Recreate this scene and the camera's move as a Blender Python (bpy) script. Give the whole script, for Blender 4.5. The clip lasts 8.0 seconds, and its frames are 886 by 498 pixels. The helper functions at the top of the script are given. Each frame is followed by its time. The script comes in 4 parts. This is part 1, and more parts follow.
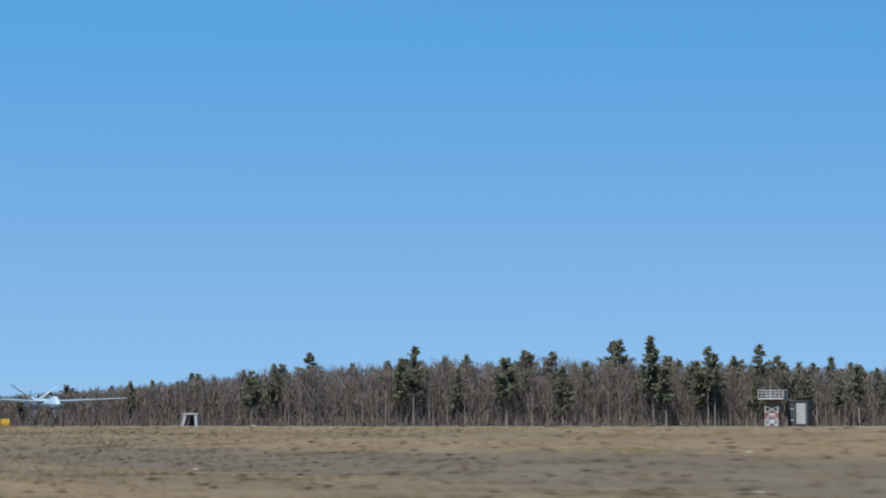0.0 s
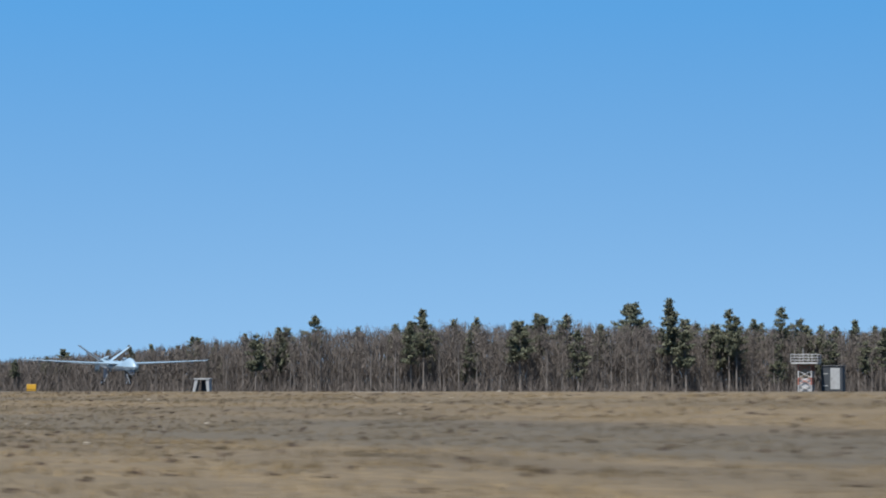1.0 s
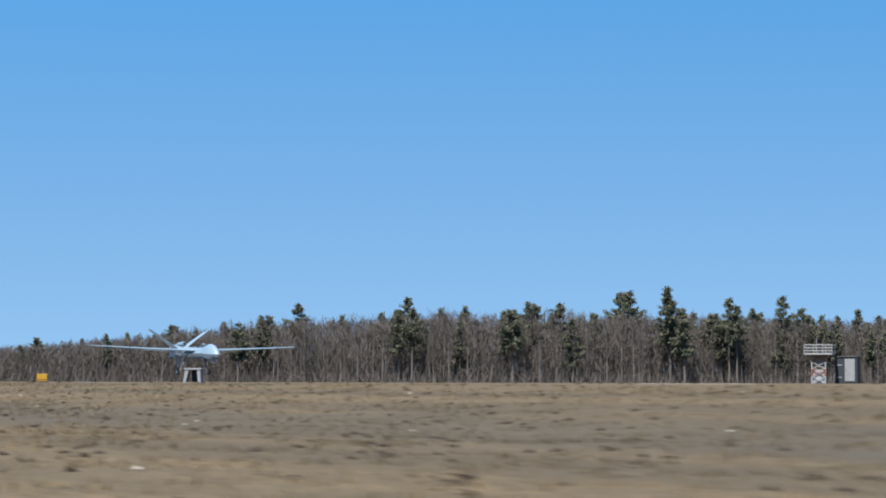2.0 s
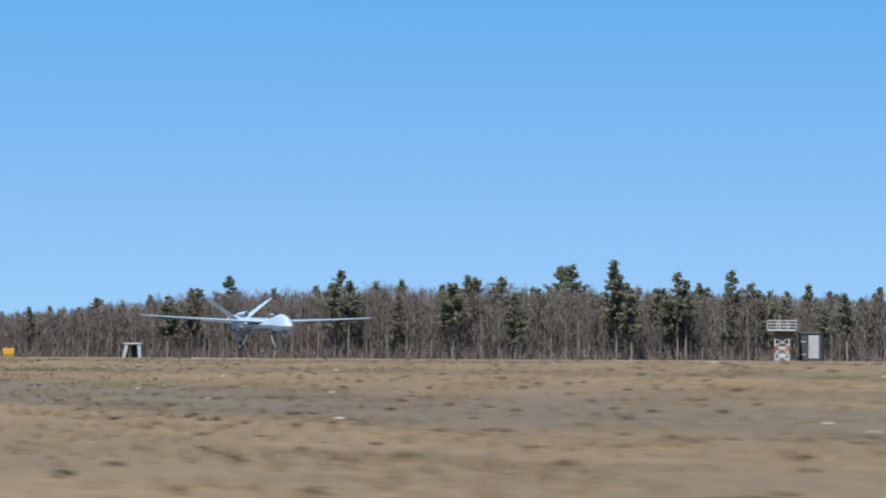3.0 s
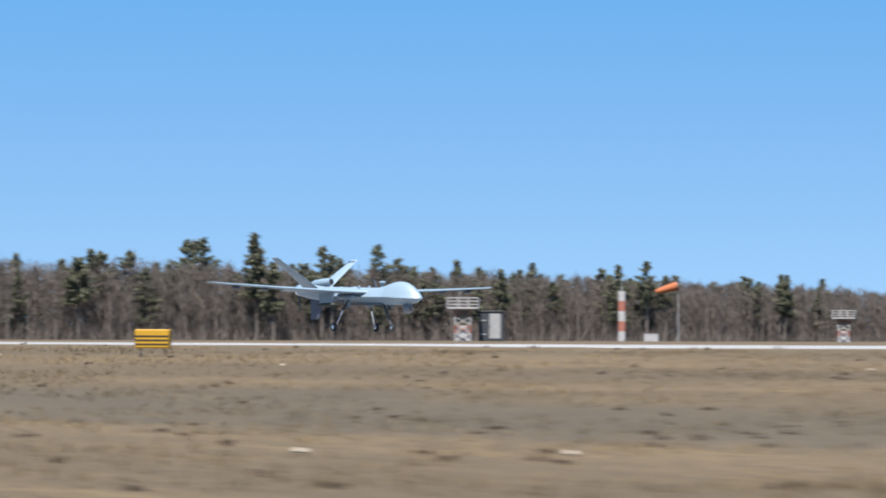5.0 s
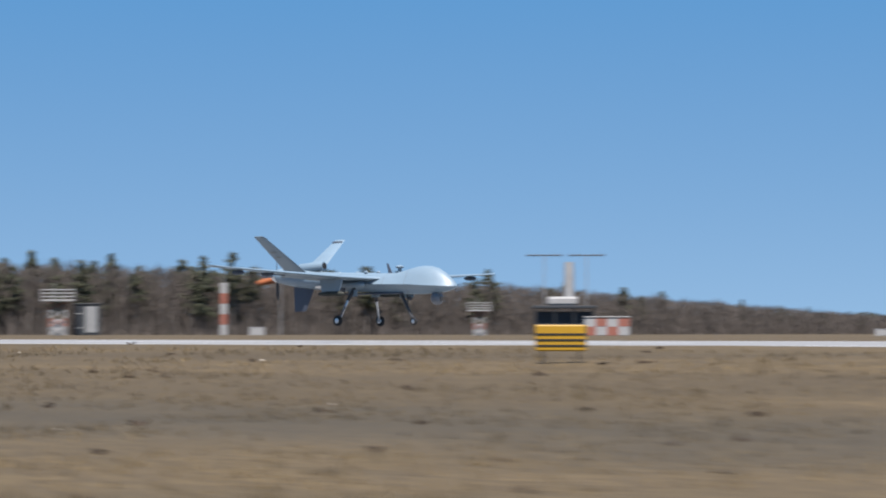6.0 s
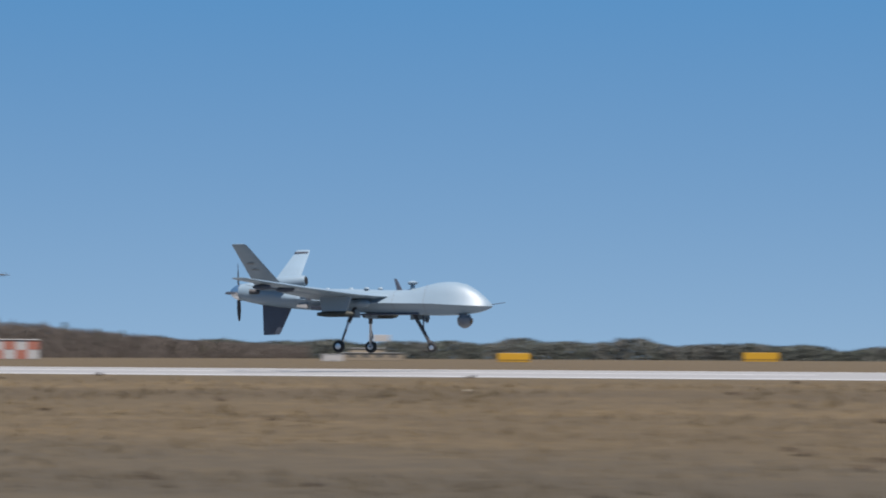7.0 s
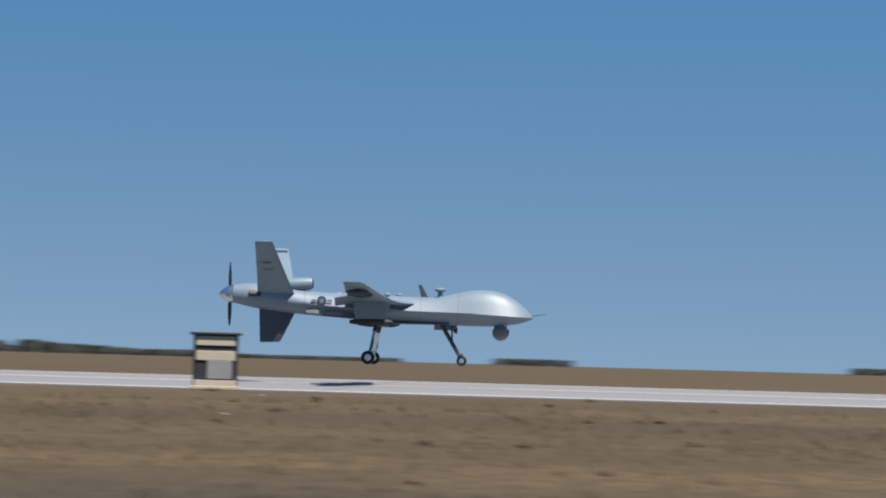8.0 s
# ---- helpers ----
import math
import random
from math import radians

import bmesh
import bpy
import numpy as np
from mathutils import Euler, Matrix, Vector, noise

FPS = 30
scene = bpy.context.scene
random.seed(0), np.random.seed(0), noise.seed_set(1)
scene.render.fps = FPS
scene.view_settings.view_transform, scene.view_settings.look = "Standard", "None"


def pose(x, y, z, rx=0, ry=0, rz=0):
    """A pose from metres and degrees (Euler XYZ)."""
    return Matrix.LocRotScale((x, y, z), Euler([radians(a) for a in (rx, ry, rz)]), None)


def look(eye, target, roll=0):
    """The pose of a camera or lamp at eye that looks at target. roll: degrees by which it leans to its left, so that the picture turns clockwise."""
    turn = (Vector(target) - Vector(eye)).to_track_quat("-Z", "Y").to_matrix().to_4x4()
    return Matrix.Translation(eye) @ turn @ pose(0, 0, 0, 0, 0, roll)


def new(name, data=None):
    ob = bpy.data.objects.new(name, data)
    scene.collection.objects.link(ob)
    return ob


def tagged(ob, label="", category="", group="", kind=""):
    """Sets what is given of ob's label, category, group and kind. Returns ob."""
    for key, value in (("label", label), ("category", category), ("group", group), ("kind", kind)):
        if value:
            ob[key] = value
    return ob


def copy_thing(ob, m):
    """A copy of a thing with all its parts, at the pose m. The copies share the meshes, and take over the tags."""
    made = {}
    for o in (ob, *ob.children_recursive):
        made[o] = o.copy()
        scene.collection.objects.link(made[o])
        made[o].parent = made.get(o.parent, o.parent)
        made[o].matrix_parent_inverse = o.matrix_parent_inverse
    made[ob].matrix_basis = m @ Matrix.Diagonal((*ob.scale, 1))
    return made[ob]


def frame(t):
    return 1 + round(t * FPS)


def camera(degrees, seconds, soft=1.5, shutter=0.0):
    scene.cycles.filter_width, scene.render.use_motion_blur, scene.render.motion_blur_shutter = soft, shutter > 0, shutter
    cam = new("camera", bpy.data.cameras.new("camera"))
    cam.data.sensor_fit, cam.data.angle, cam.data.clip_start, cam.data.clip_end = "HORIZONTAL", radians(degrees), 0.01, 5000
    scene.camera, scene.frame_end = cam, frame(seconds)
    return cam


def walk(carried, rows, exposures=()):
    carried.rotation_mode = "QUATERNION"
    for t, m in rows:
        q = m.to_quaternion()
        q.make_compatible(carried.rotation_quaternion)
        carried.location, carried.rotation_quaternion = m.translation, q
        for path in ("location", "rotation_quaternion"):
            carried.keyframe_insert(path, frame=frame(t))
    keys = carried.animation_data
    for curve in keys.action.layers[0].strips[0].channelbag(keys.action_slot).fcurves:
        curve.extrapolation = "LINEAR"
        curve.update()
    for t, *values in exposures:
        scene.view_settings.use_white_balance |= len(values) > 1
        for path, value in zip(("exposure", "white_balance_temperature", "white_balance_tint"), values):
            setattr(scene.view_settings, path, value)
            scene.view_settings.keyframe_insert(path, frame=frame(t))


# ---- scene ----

# ---------------------------------------------------------------- camera
cam = camera(18.6, 8.0, soft=1.9, shutter=0.4)


def view(x, y, z, bearing, pitch, roll):
    """Camera pose: bearing turns from -x towards +y, degrees."""
    b, p = radians(bearing), radians(pitch)
    way = Vector((-math.cos(b) * math.cos(p), math.sin(b) * math.cos(p), math.sin(p)))
    return look((x, y, z), Vector((x, y, z)) + way, roll)


walk(cam, [
    (0.0, view(298.00, -94.4, 0.10, 25.951, 3.736, 0)),
    (0.5, view(279.75, -94.4, 0.10, 26.334, 3.420, 0)),
    (1.0, view(261.50, -94.4, 0.10, 26.724, 3.008, 0)),
    (2.5, view(206.75, -94.4, 0.10, 29.108, 2.674, 0.2)),
    (3.0, view(188.50, -94.4, 0.10, 30.491, 2.320, 0.3)),
    (3.5, view(170.25, -94.4, 0.10, 32.036, 2.110, 0.5)),
    (4.0, view(152.00, -94.4, 0.13, 34.563, 1.940, 0.6)),
    (4.5, view(133.75, -94.4, 0.22, 37.570, 2.030, 0.4)),
    (6.0, view(79.00, -94.4, 0.42, 51.834, 1.785, 0)),
    (6.5, view(60.75, -94.4, 0.46, 59.606, 2.200, 0.1)),
    (7.0, view(42.50, -94.4, 0.55, 67.588, 2.315, 0.3)),
    (7.5, view(24.25, -94.4, 0.70, 76.791, 2.205, 0.7)),
    (8.0, view(6.00, -94.4, 0.88, 87.807, 2.400, 1.6)),
], exposures=[(0.0, 1.27, 6350, 10), (1.0, 1.27, 6350, 10), (2.5, 1.40, 6420, 11), (3.5, 1.58, 6600, 12), (4.5, 1.63, 6650, 13), (6.0, 1.09, 6650, 14), (6.5, 0.93, 6780, 15), (7.5, 0.88, 6920, 15), (8.0, 0.68, 7000, 15)])

# ---------------------------------------------------------------- sky and sun
SUN_WAY = Vector((0.26, -0.36, 0.85)).normalized()
world = bpy.data.worlds.new("world")
scene.world = world
world.use_nodes = True
wn, wl = world.node_tree.nodes, world.node_tree.links
sky = wn.new("ShaderNodeTexSky")
sky.sky_type = "NISHITA"
sky.sun_disc = False
sky.sun_elevation = math.asin(SUN_WAY.z)
sky.sun_rotation = math.atan2(SUN_WAY.x, SUN_WAY.y)
sky.air_density, sky.dust_density, sky.ozone_density = 1.0, 0.0, 2.0
geo = wn.new("ShaderNodeTexCoord")
steep = wn.new("ShaderNodeVectorMath")
steep.operation = "MULTIPLY"
steep.inputs[1].default_value = (1, 1, 2.3)
lift = wn.new("ShaderNodeVectorMath")
lift.operation = "ADD"
lift.inputs[1].default_value = (0, 0, 0.27)
wl.new(geo.outputs["Generated"], steep.inputs[0])
wl.new(steep.outputs[0], lift.inputs[0])
wl.new(lift.outputs[0], sky.inputs["Vector"])
bg = wn["Background"]
tint = wn.new("ShaderNodeHueSaturation")
tint.inputs["Hue"].default_value = 0.486
height = wn.new("ShaderNodeSeparateXYZ")
wl.new(geo.outputs["Generated"], height.inputs[0])
for socket, low, high in (("Saturation", 1.0, 1.24), ("Value", 0.84, 1.24)):
    rise = wn.new("ShaderNodeMapRange")
    rise.inputs["From Min"].default_value, rise.inputs["From Max"].default_value = 0.0, 0.14
    rise.inputs["To Min"].default_value, rise.inputs["To Max"].default_value = low, high
    wl.new(height.outputs["Z"], rise.inputs["Value"])
    wl.new(rise.outputs["Result"], tint.inputs[socket])
wl.new(sky.outputs[0], tint.inputs["Color"])
wl.new(tint.outputs[0], bg.inputs[0])
bg.inputs[1].default_value = 0.085

sun_data = bpy.data.lights.new("sun", "SUN")
sun_data.energy, sun_data.angle, sun_data.color = 5.0, radians(0.53), (1.0, 0.965, 0.915)
sun_lamp = new("sun", sun_data)
sun_lamp.matrix_world = look((0, 0, 60), Vector((0, 0, 60)) - SUN_WAY)


# ---------------------------------------------------------------- materials
def material(name, colour, rough=0.6, metal=0.0, vary=(), bump=None, coords="Object", random_by=None, spread=0.0, coat=0.0):
    """Principled surface. vary: (scale, colour, amount, contrast, stretch) layers of noise; bump: (scale, strength)."""
    m = bpy.data.materials.new(name)
    m.use_nodes = True
    n, l = m.node_tree.nodes, m.node_tree.links
    b = n["Principled BSDF"]
    b.inputs["Roughness"].default_value, b.inputs["Metallic"].default_value = rough, metal
    b.inputs["Coat Weight"].default_value = coat
    b.inputs["Specular IOR Level"].default_value = 0.5 if rough < 0.5 else 0.25
    tex = n.new("ShaderNodeTexCoord")
    last = n.new("ShaderNodeRGB")
    last.outputs[0].default_value = (*colour, 1)
    out = last.outputs[0]
    for scale, other, amount, contrast, stretch in vary:
        mp = n.new("ShaderNodeMapping")
        mp.inputs["Scale"].default_value = stretch
        no = n.new("ShaderNodeTexNoise")
        no.inputs["Scale"].default_value, no.inputs["Detail"].default_value = scale, 6
        ra = n.new("ShaderNodeMapRange")
        ra.inputs["From Min"].default_value, ra.inputs["From Max"].default_value = 0.5 - contrast, 0.5 + contrast
        ra.inputs["To Max"].default_value = amount
        mx = n.new("ShaderNodeMix")
        mx.data_type = "RGBA"
        l.new(tex.outputs[coords], mp.inputs[0])
        l.new(mp.outputs[0], no.inputs["Vector"])
        l.new(no.outputs["Fac"], ra.inputs["Value"])
        l.new(ra.outputs["Result"], mx.inputs["Factor"])
        l.new(out, mx.inputs[6])
        mx.inputs[7].default_value = (*other, 1)
        out = mx.outputs[2]
    if random_by:
        if random_by == "object":
            rnd = n.new("ShaderNodeObjectInfo").outputs["Random"]
        else:
            rnd = n.new("ShaderNodeNewGeometry").outputs["Random Per Island"]
        ra = n.new("ShaderNodeMapRange")
        ra.inputs["To Min"].default_value, ra.inputs["To Max"].default_value = 1 - spread, 1 + spread
        hs = n.new("ShaderNodeHueSaturation")
        l.new(rnd, ra.inputs["Value"])
        l.new(ra.outputs["Result"], hs.inputs["Value"])
        l.new(out, hs.inputs["Color"])
        out = hs.outputs[0]
    l.new(out, b.inputs["Base Color"])
    if bump:
        no = n.new("ShaderNodeTexNoise")
        no.inputs["Scale"].default_value, no.inputs["Detail"].default_value = bump[0], 5
        bu = n.new("ShaderNodeBump")
        bu.inputs["Strength"].default_value = bump[1]
        bu.inputs["Distance"].default_value = 0.05
        l.new(tex.outputs[coords], no.inputs["Vector"])
        l.new(no.outputs["Fac"], bu.inputs["Height"])
        l.new(bu.outputs[0], b.inputs["Normal"])
    return m


ONE = (1, 1, 1)
M_FIELD = material("dry_field", (0.071, 0.051, 0.025), 0.95, vary=(
    (0.055, (0.031, 0.023, 0.014), 0.72, 0.07, (0.08, 1.5, 1)),
    (0.11, (0.101, 0.070, 0.034), 0.8, 0.06, (0.15, 1.6, 1)),
    (0.6, (0.039, 0.029, 0.016), 0.55, 0.12, (0.6, 1.3, 1)),
    (2.6, (0.029, 0.021, 0.013), 0.6, 0.10, ONE),
    (14.0, (0.108, 0.077, 0.038), 0.5, 0.11, ONE)), bump=(9.0, 0.9))
M_GRASS = material("dry_grass", (0.101, 0.071, 0.036), 0.9, vary=((0.055, (0.046, 0.036, 0.020), 0.72, 0.07, (0.08, 1.5, 1)), (0.11, (0.143, 0.102, 0.052), 0.8, 0.06, (0.15, 1.6, 1))), random_by="island", spread=0.4)


def darker_strip(mat, colour, y_from, y_to, soft, amount):
    """A greyer, darker strip that runs along the runway, with a wandering edge."""
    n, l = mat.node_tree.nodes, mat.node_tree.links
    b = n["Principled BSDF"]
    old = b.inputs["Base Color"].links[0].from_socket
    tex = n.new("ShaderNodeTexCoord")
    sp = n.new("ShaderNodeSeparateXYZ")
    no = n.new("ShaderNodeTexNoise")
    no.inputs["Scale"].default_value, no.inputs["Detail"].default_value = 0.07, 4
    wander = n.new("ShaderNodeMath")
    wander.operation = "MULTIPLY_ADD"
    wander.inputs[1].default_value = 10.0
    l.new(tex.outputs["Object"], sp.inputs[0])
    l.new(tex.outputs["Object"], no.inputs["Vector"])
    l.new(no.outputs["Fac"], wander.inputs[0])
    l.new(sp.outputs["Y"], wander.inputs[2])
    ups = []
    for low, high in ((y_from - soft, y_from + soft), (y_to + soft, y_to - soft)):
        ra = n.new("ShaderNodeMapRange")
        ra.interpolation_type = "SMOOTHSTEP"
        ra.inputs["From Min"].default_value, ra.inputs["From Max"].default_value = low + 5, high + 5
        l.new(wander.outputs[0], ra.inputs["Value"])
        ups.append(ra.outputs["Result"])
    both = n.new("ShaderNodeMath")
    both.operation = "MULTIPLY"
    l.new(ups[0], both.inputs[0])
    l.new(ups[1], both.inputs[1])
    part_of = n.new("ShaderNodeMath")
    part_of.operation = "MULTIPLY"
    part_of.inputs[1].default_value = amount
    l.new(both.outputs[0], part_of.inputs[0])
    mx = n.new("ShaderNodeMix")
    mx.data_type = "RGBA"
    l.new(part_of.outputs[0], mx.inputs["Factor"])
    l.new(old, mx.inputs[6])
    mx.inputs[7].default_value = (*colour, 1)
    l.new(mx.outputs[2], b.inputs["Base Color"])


darker_strip(M_FIELD, (0.036, 0.031, 0.022), -67, -55, 2.5, 0.55)
darker_strip(M_GRASS, (0.052, 0.044, 0.031), -67, -55, 2.5, 0.55)
M_WEED = material("withered_weed", (0.036, 0.023, 0.016), 0.95, random_by="island", spread=0.5)
M_STONE = material("pale_stone", (0.268, 0.238, 0.191), 0.9, vary=((9, (0.195, 0.165, 0.130), 0.6, 0.2, ONE),), bump=(12, 0.4))
M_RUNWAY = material("runway_concrete", (0.181, 0.181, 0.180), 0.9, vary=(
    (0.06, (0.150, 0.150, 0.147), 0.7, 0.15, (0.3, 1.5, 1)), (1.5, (0.213, 0.213, 0.208), 0.5, 0.2, (0.2, 2, 1)), (24, (0.162, 0.162, 0.158), 0.25, 0.15, ONE)), bump=(30, 0.15))
M_MARK = material("runway_paint", (0.46, 0.46, 0.45), 0.7, vary=((3, (0.33, 0.33, 0.32), 0.6, 0.15, ONE),))
# Bark, twig and needle bases lifted a little to stand in for distance haze.
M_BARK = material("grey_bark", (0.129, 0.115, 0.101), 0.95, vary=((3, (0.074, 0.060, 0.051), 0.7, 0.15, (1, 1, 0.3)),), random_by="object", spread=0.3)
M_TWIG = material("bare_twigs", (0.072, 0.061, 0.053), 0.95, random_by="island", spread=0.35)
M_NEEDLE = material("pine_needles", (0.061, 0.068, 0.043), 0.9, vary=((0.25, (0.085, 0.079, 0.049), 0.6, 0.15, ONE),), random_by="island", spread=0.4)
M_WOODS = material("far_woods", (0.068, 0.067, 0.062), 0.95, vary=((0.02, (0.040, 0.051, 0.039), 0.8, 0.15, ONE),), random_by="island", spread=0.3)
M_PAINT = material("grey_aircraft_paint", (0.136, 0.191, 0.235), 0.47, vary=((1.1, (0.121, 0.170, 0.210), 0.6, 0.2, ONE), (9, (0.150, 0.206, 0.250), 0.25, 0.2, ONE), (0.7, (0.117, 0.162, 0.197), 0.35, 0.1, (0.4, 1, 2.5))))
# Darker grey of small parts; on the ventral fin it stands in for shade.
M_DARK_AND_SHADE = material("dark_grey_and_shade", (0.050, 0.061, 0.083), 0.5, vary=((2.5, (0.037, 0.045, 0.062), 0.6, 0.2, ONE),))
M_MARKING = material("low_contrast_marking", (0.033, 0.036, 0.045), 0.55)
M_FAINT = material("faint_marking", (0.149, 0.158, 0.167), 0.5)
M_BLACK = material("black_rubber", (0.014, 0.014, 0.015), 0.8, vary=((18, (0.031, 0.030, 0.028), 0.4, 0.2, ONE),))
M_STRUT = material("dark_gear_steel", (0.031, 0.031, 0.033), 0.5, 0.0, vary=((12, (0.052, 0.052, 0.053), 0.5, 0.2, ONE),))
M_CHROME = material("bright_metal", (0.518, 0.526, 0.540), 0.34, 1.0, vary=((6, (0.396, 0.396, 0.410), 0.4, 0.2, ONE),))
M_BLADE = material("propeller_black", (0.019, 0.019, 0.021), 0.45)
M_SENSOR = material("sensor_housing", (0.093, 0.103, 0.119), 0.4, vary=((5, (0.074, 0.082, 0.095), 0.5, 0.2, ONE),))
M_GLASS = material("dark_lens_glass", (0.008, 0.009, 0.012), 0.06, coat=0.8)
M_OLIVE = material("olive_store", (0.028, 0.031, 0.026), 0.55, vary=((6, (0.040, 0.041, 0.034), 0.5, 0.2, ONE),))
M_WHITE = material("white_metal_paint", (0.251, 0.251, 0.248), 0.6, vary=((3, (0.191, 0.185, 0.175), 0.5, 0.16, ONE),))
M_RED = material("faded_red_paint", (0.211, 0.074, 0.052), 0.7, vary=((3, (0.167, 0.081, 0.062), 0.5, 0.16, ONE),))
M_ORANGE = material("orange_fabric", (0.263, 0.083, 0.031), 0.8, vary=((2, (0.211, 0.065, 0.028), 0.5, 0.2, ONE),))
M_YELLOW = material("yellow_sign_paint", (0.322, 0.179, 0.013), 0.5, vary=((4, (0.260, 0.143, 0.013), 0.5, 0.18, ONE),))
M_SIGNBLACK = material("black_sign_paint", (0.015, 0.015, 0.014), 0.6)
M_TAN = material("tan_cladding", (0.161, 0.134, 0.100), 0.8, vary=((2, (0.127, 0.103, 0.077), 0.6, 0.2, ONE),))
M_GREYBOX = material("weathered_grey_panel", (0.211, 0.216, 0.216), 0.7, vary=((2.5, (0.147, 0.147, 0.143), 0.6, 0.18, ONE),))
M_DARKBOX = material("dark_blue_grey_steel", (0.022, 0.026, 0.031), 0.6, vary=((3, (0.037, 0.040, 0.043), 0.5, 0.2, ONE),))
M_CREAM = material("cream_panel", (0.384, 0.347, 0.267), 0.7, vary=((4, (0.310, 0.273, 0.205), 0.5, 0.18, ONE),))


# ---------------------------------------------------------------- mesh helpers
class Geo:
    """Collects corners and faces of one mesh."""

    def __init__(self):
        self.v, self.f = [], []

    def add(self, vs, fs):
        k = len(self.v)
        self.v += [tuple(p) for p in vs]
        self.f += [tuple(i + k for i in q) for q in fs]
        return self

    def rings(self, rings, cap=True):
        n = len(rings[0])
        fs = []
        for r in range(len(rings) - 1):
            for i in range(n):
                j = (i + 1) % n
                fs.append((r * n + i, r * n + j, (r + 1) * n + j, (r + 1) * n + i))
        if cap:
            fs.append(tuple(range(n - 1, -1, -1)))
            fs.append(tuple((len(rings) - 1) * n + i for i in range(n)))
        return self.add([p for r in rings for p in r], fs)

    def tube(self, a, b, ra, rb=None, n=10):
        a, b = Vector(a), Vector(b)
        rb = ra if rb is None else rb
        w = (b - a).normalized()
        u = w.orthogonal().normalized()
        v = w.cross(u)
        ring = lambda c, r: [c + r * (math.cos(6.28318 * i / n) * u + math.sin(6.28318 * i / n) * v) for i in range(n)]
        return self.rings([ring(a, ra), ring(b, rb)])

    def turn(self, a, b, profile, n=16):
        """A turned body along a to b; profile: (share of the way, radius)."""
        a, b = Vector(a), Vector(b)
        w = (b - a).normalized()
        u = w.orthogonal().normalized()
        v = w.cross(u)
        return self.rings([[a.lerp(b, s) + r * (math.cos(6.28318 * i / n) * u + math.sin(6.28318 * i / n) * v) for i in range(n)] for s, r in profile])

    def box(self, c, size, bevel=0.0, turn=0.0):
        x, y, z = (d / 2 for d in size)
        e = min(bevel, x * 0.9, y * 0.9)
        cs, sn = math.cos(turn), math.sin(turn)
        def ring(zz, k):
            pts = [(x - k - e, -y + k), (x - k, -y + k + e), (x - k, y - k - e), (x - k - e, y - k), (-x + k + e, y - k), (-x + k, y - k - e), (-x + k, -y + k + e), (-x + k + e, -y + k)] if e > 0 else [(x, -y), (x, y), (-x, y), (-x, -y)]
            return [(c[0] + px * cs - py * sn, c[1] + px * sn + py * cs, c[2] + zz) for px, py in pts]
        if e > 0:
            return self.rings([ring(-z, e * 0.7), ring(-z + e, 0), ring(z - e, 0), ring(z, e * 0.7)])
        return self.rings([ring(-z, 0), ring(z, 0)])

    def mesh(self, name, mat, smooth=False):
        me = bpy.data.meshes.new(name)
        me.from_pydata(self.v, [], self.f)
        bm = bmesh.new()
        bm.from_mesh(me)
        bmesh.ops.recalc_face_normals(bm, faces=bm.faces)
        bm.to_mesh(me)
        bm.free()
        me.materials.append(mat)
        if smooth:
            me.polygons.foreach_set("use_smooth", [True] * len(me.polygons))
            me.set_sharp_from_angle(angle=radians(smooth if smooth > 1 else 38))
        return me


def part(name, g, mat, parent=None, label="", smooth=False):
    ob = new(name, g.mesh(name, mat, smooth))
    if parent:
        ob.parent = parent
    if label:
        tagged(ob, label)
    return ob


def thing(name, label, category, m=Matrix(), group="", kind=""):
    ob = new(name)
    ob.empty_display_size = 0.3
    ob.matrix_world = m
    return tagged(ob, label, category, group, kind)


def raw_mesh(name, verts, tris, mat):
    """A large triangle mesh from arrays."""
    me = bpy.data.meshes.new(name)
    me.vertices.add(len(verts))
    me.vertices.foreach_set("co", np.asarray(verts, dtype=np.float32).ravel())
    me.loops.add(len(tris) * 3)
    me.loops.foreach_set("vertex_index", np.asarray(tris, dtype=np.int32).ravel())
    me.polygons.add(len(tris))
    me.polygons.foreach_set("loop_start", np.arange(0, len(tris) * 3, 3, dtype=np.int32))
    me.update(calc_edges=True)
    me.validate()
    me.materials.append(mat)
    return me


# ---------------------------------------------------------------- ground
RUN_N, RUN_S = 23.0, -23.0


def ground_z(x, y):
    """Height of the field: a low shoulder beside the runway, then a gentle fall towards the camera's side."""
    if y > -24:
        return -0.03
    if y > -30:
        return -0.03 + 0.095 * (-24 - y) / 6
    if y > -66:
        s = (-30 - y) / 36
        return 0.065 - 1.265 * (s * s * (3 - 2 * s))
    return -1.2


def build_ground():
    ys = [-4600, -2000, -900, -400, -220] + list(np.arange(-160, -20, 1.5)) + [-20, 0, 30, 60, 120, 250, 500, 1000, 2000, 4600]
    xs = [-4600, -2000, -900, -450, -220] + list(np.arange(-120, 330, 3.0)) + [420, 900, 2000, 4600]
    vs, fs = [], []
    for y in ys:
        for x in xs:
            z = ground_z(x, y)
            if -160 < y < -26 and -120 < x < 330:
                edge = min(1, (-26 - y) / 10)
                z += edge * (0.10 * noise.noise((x * 0.05, y * 0.09, 0)) + 0.05 * noise.noise((x * 0.3, y * 0.3, 4)))
            vs.append((x, y, z))
    n = len(xs)
    for j in range(len(ys) - 1):
        for i in range(n - 1):
            fs.append((j * n + i, j * n + i + 1, (j + 1) * n + i + 1, (j + 1) * n + i))
    g = Geo().add(vs, fs)
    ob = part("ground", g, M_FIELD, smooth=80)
    tagged(ob, "wide field of short dry brown grass", "ground", kind="structure")


build_ground()

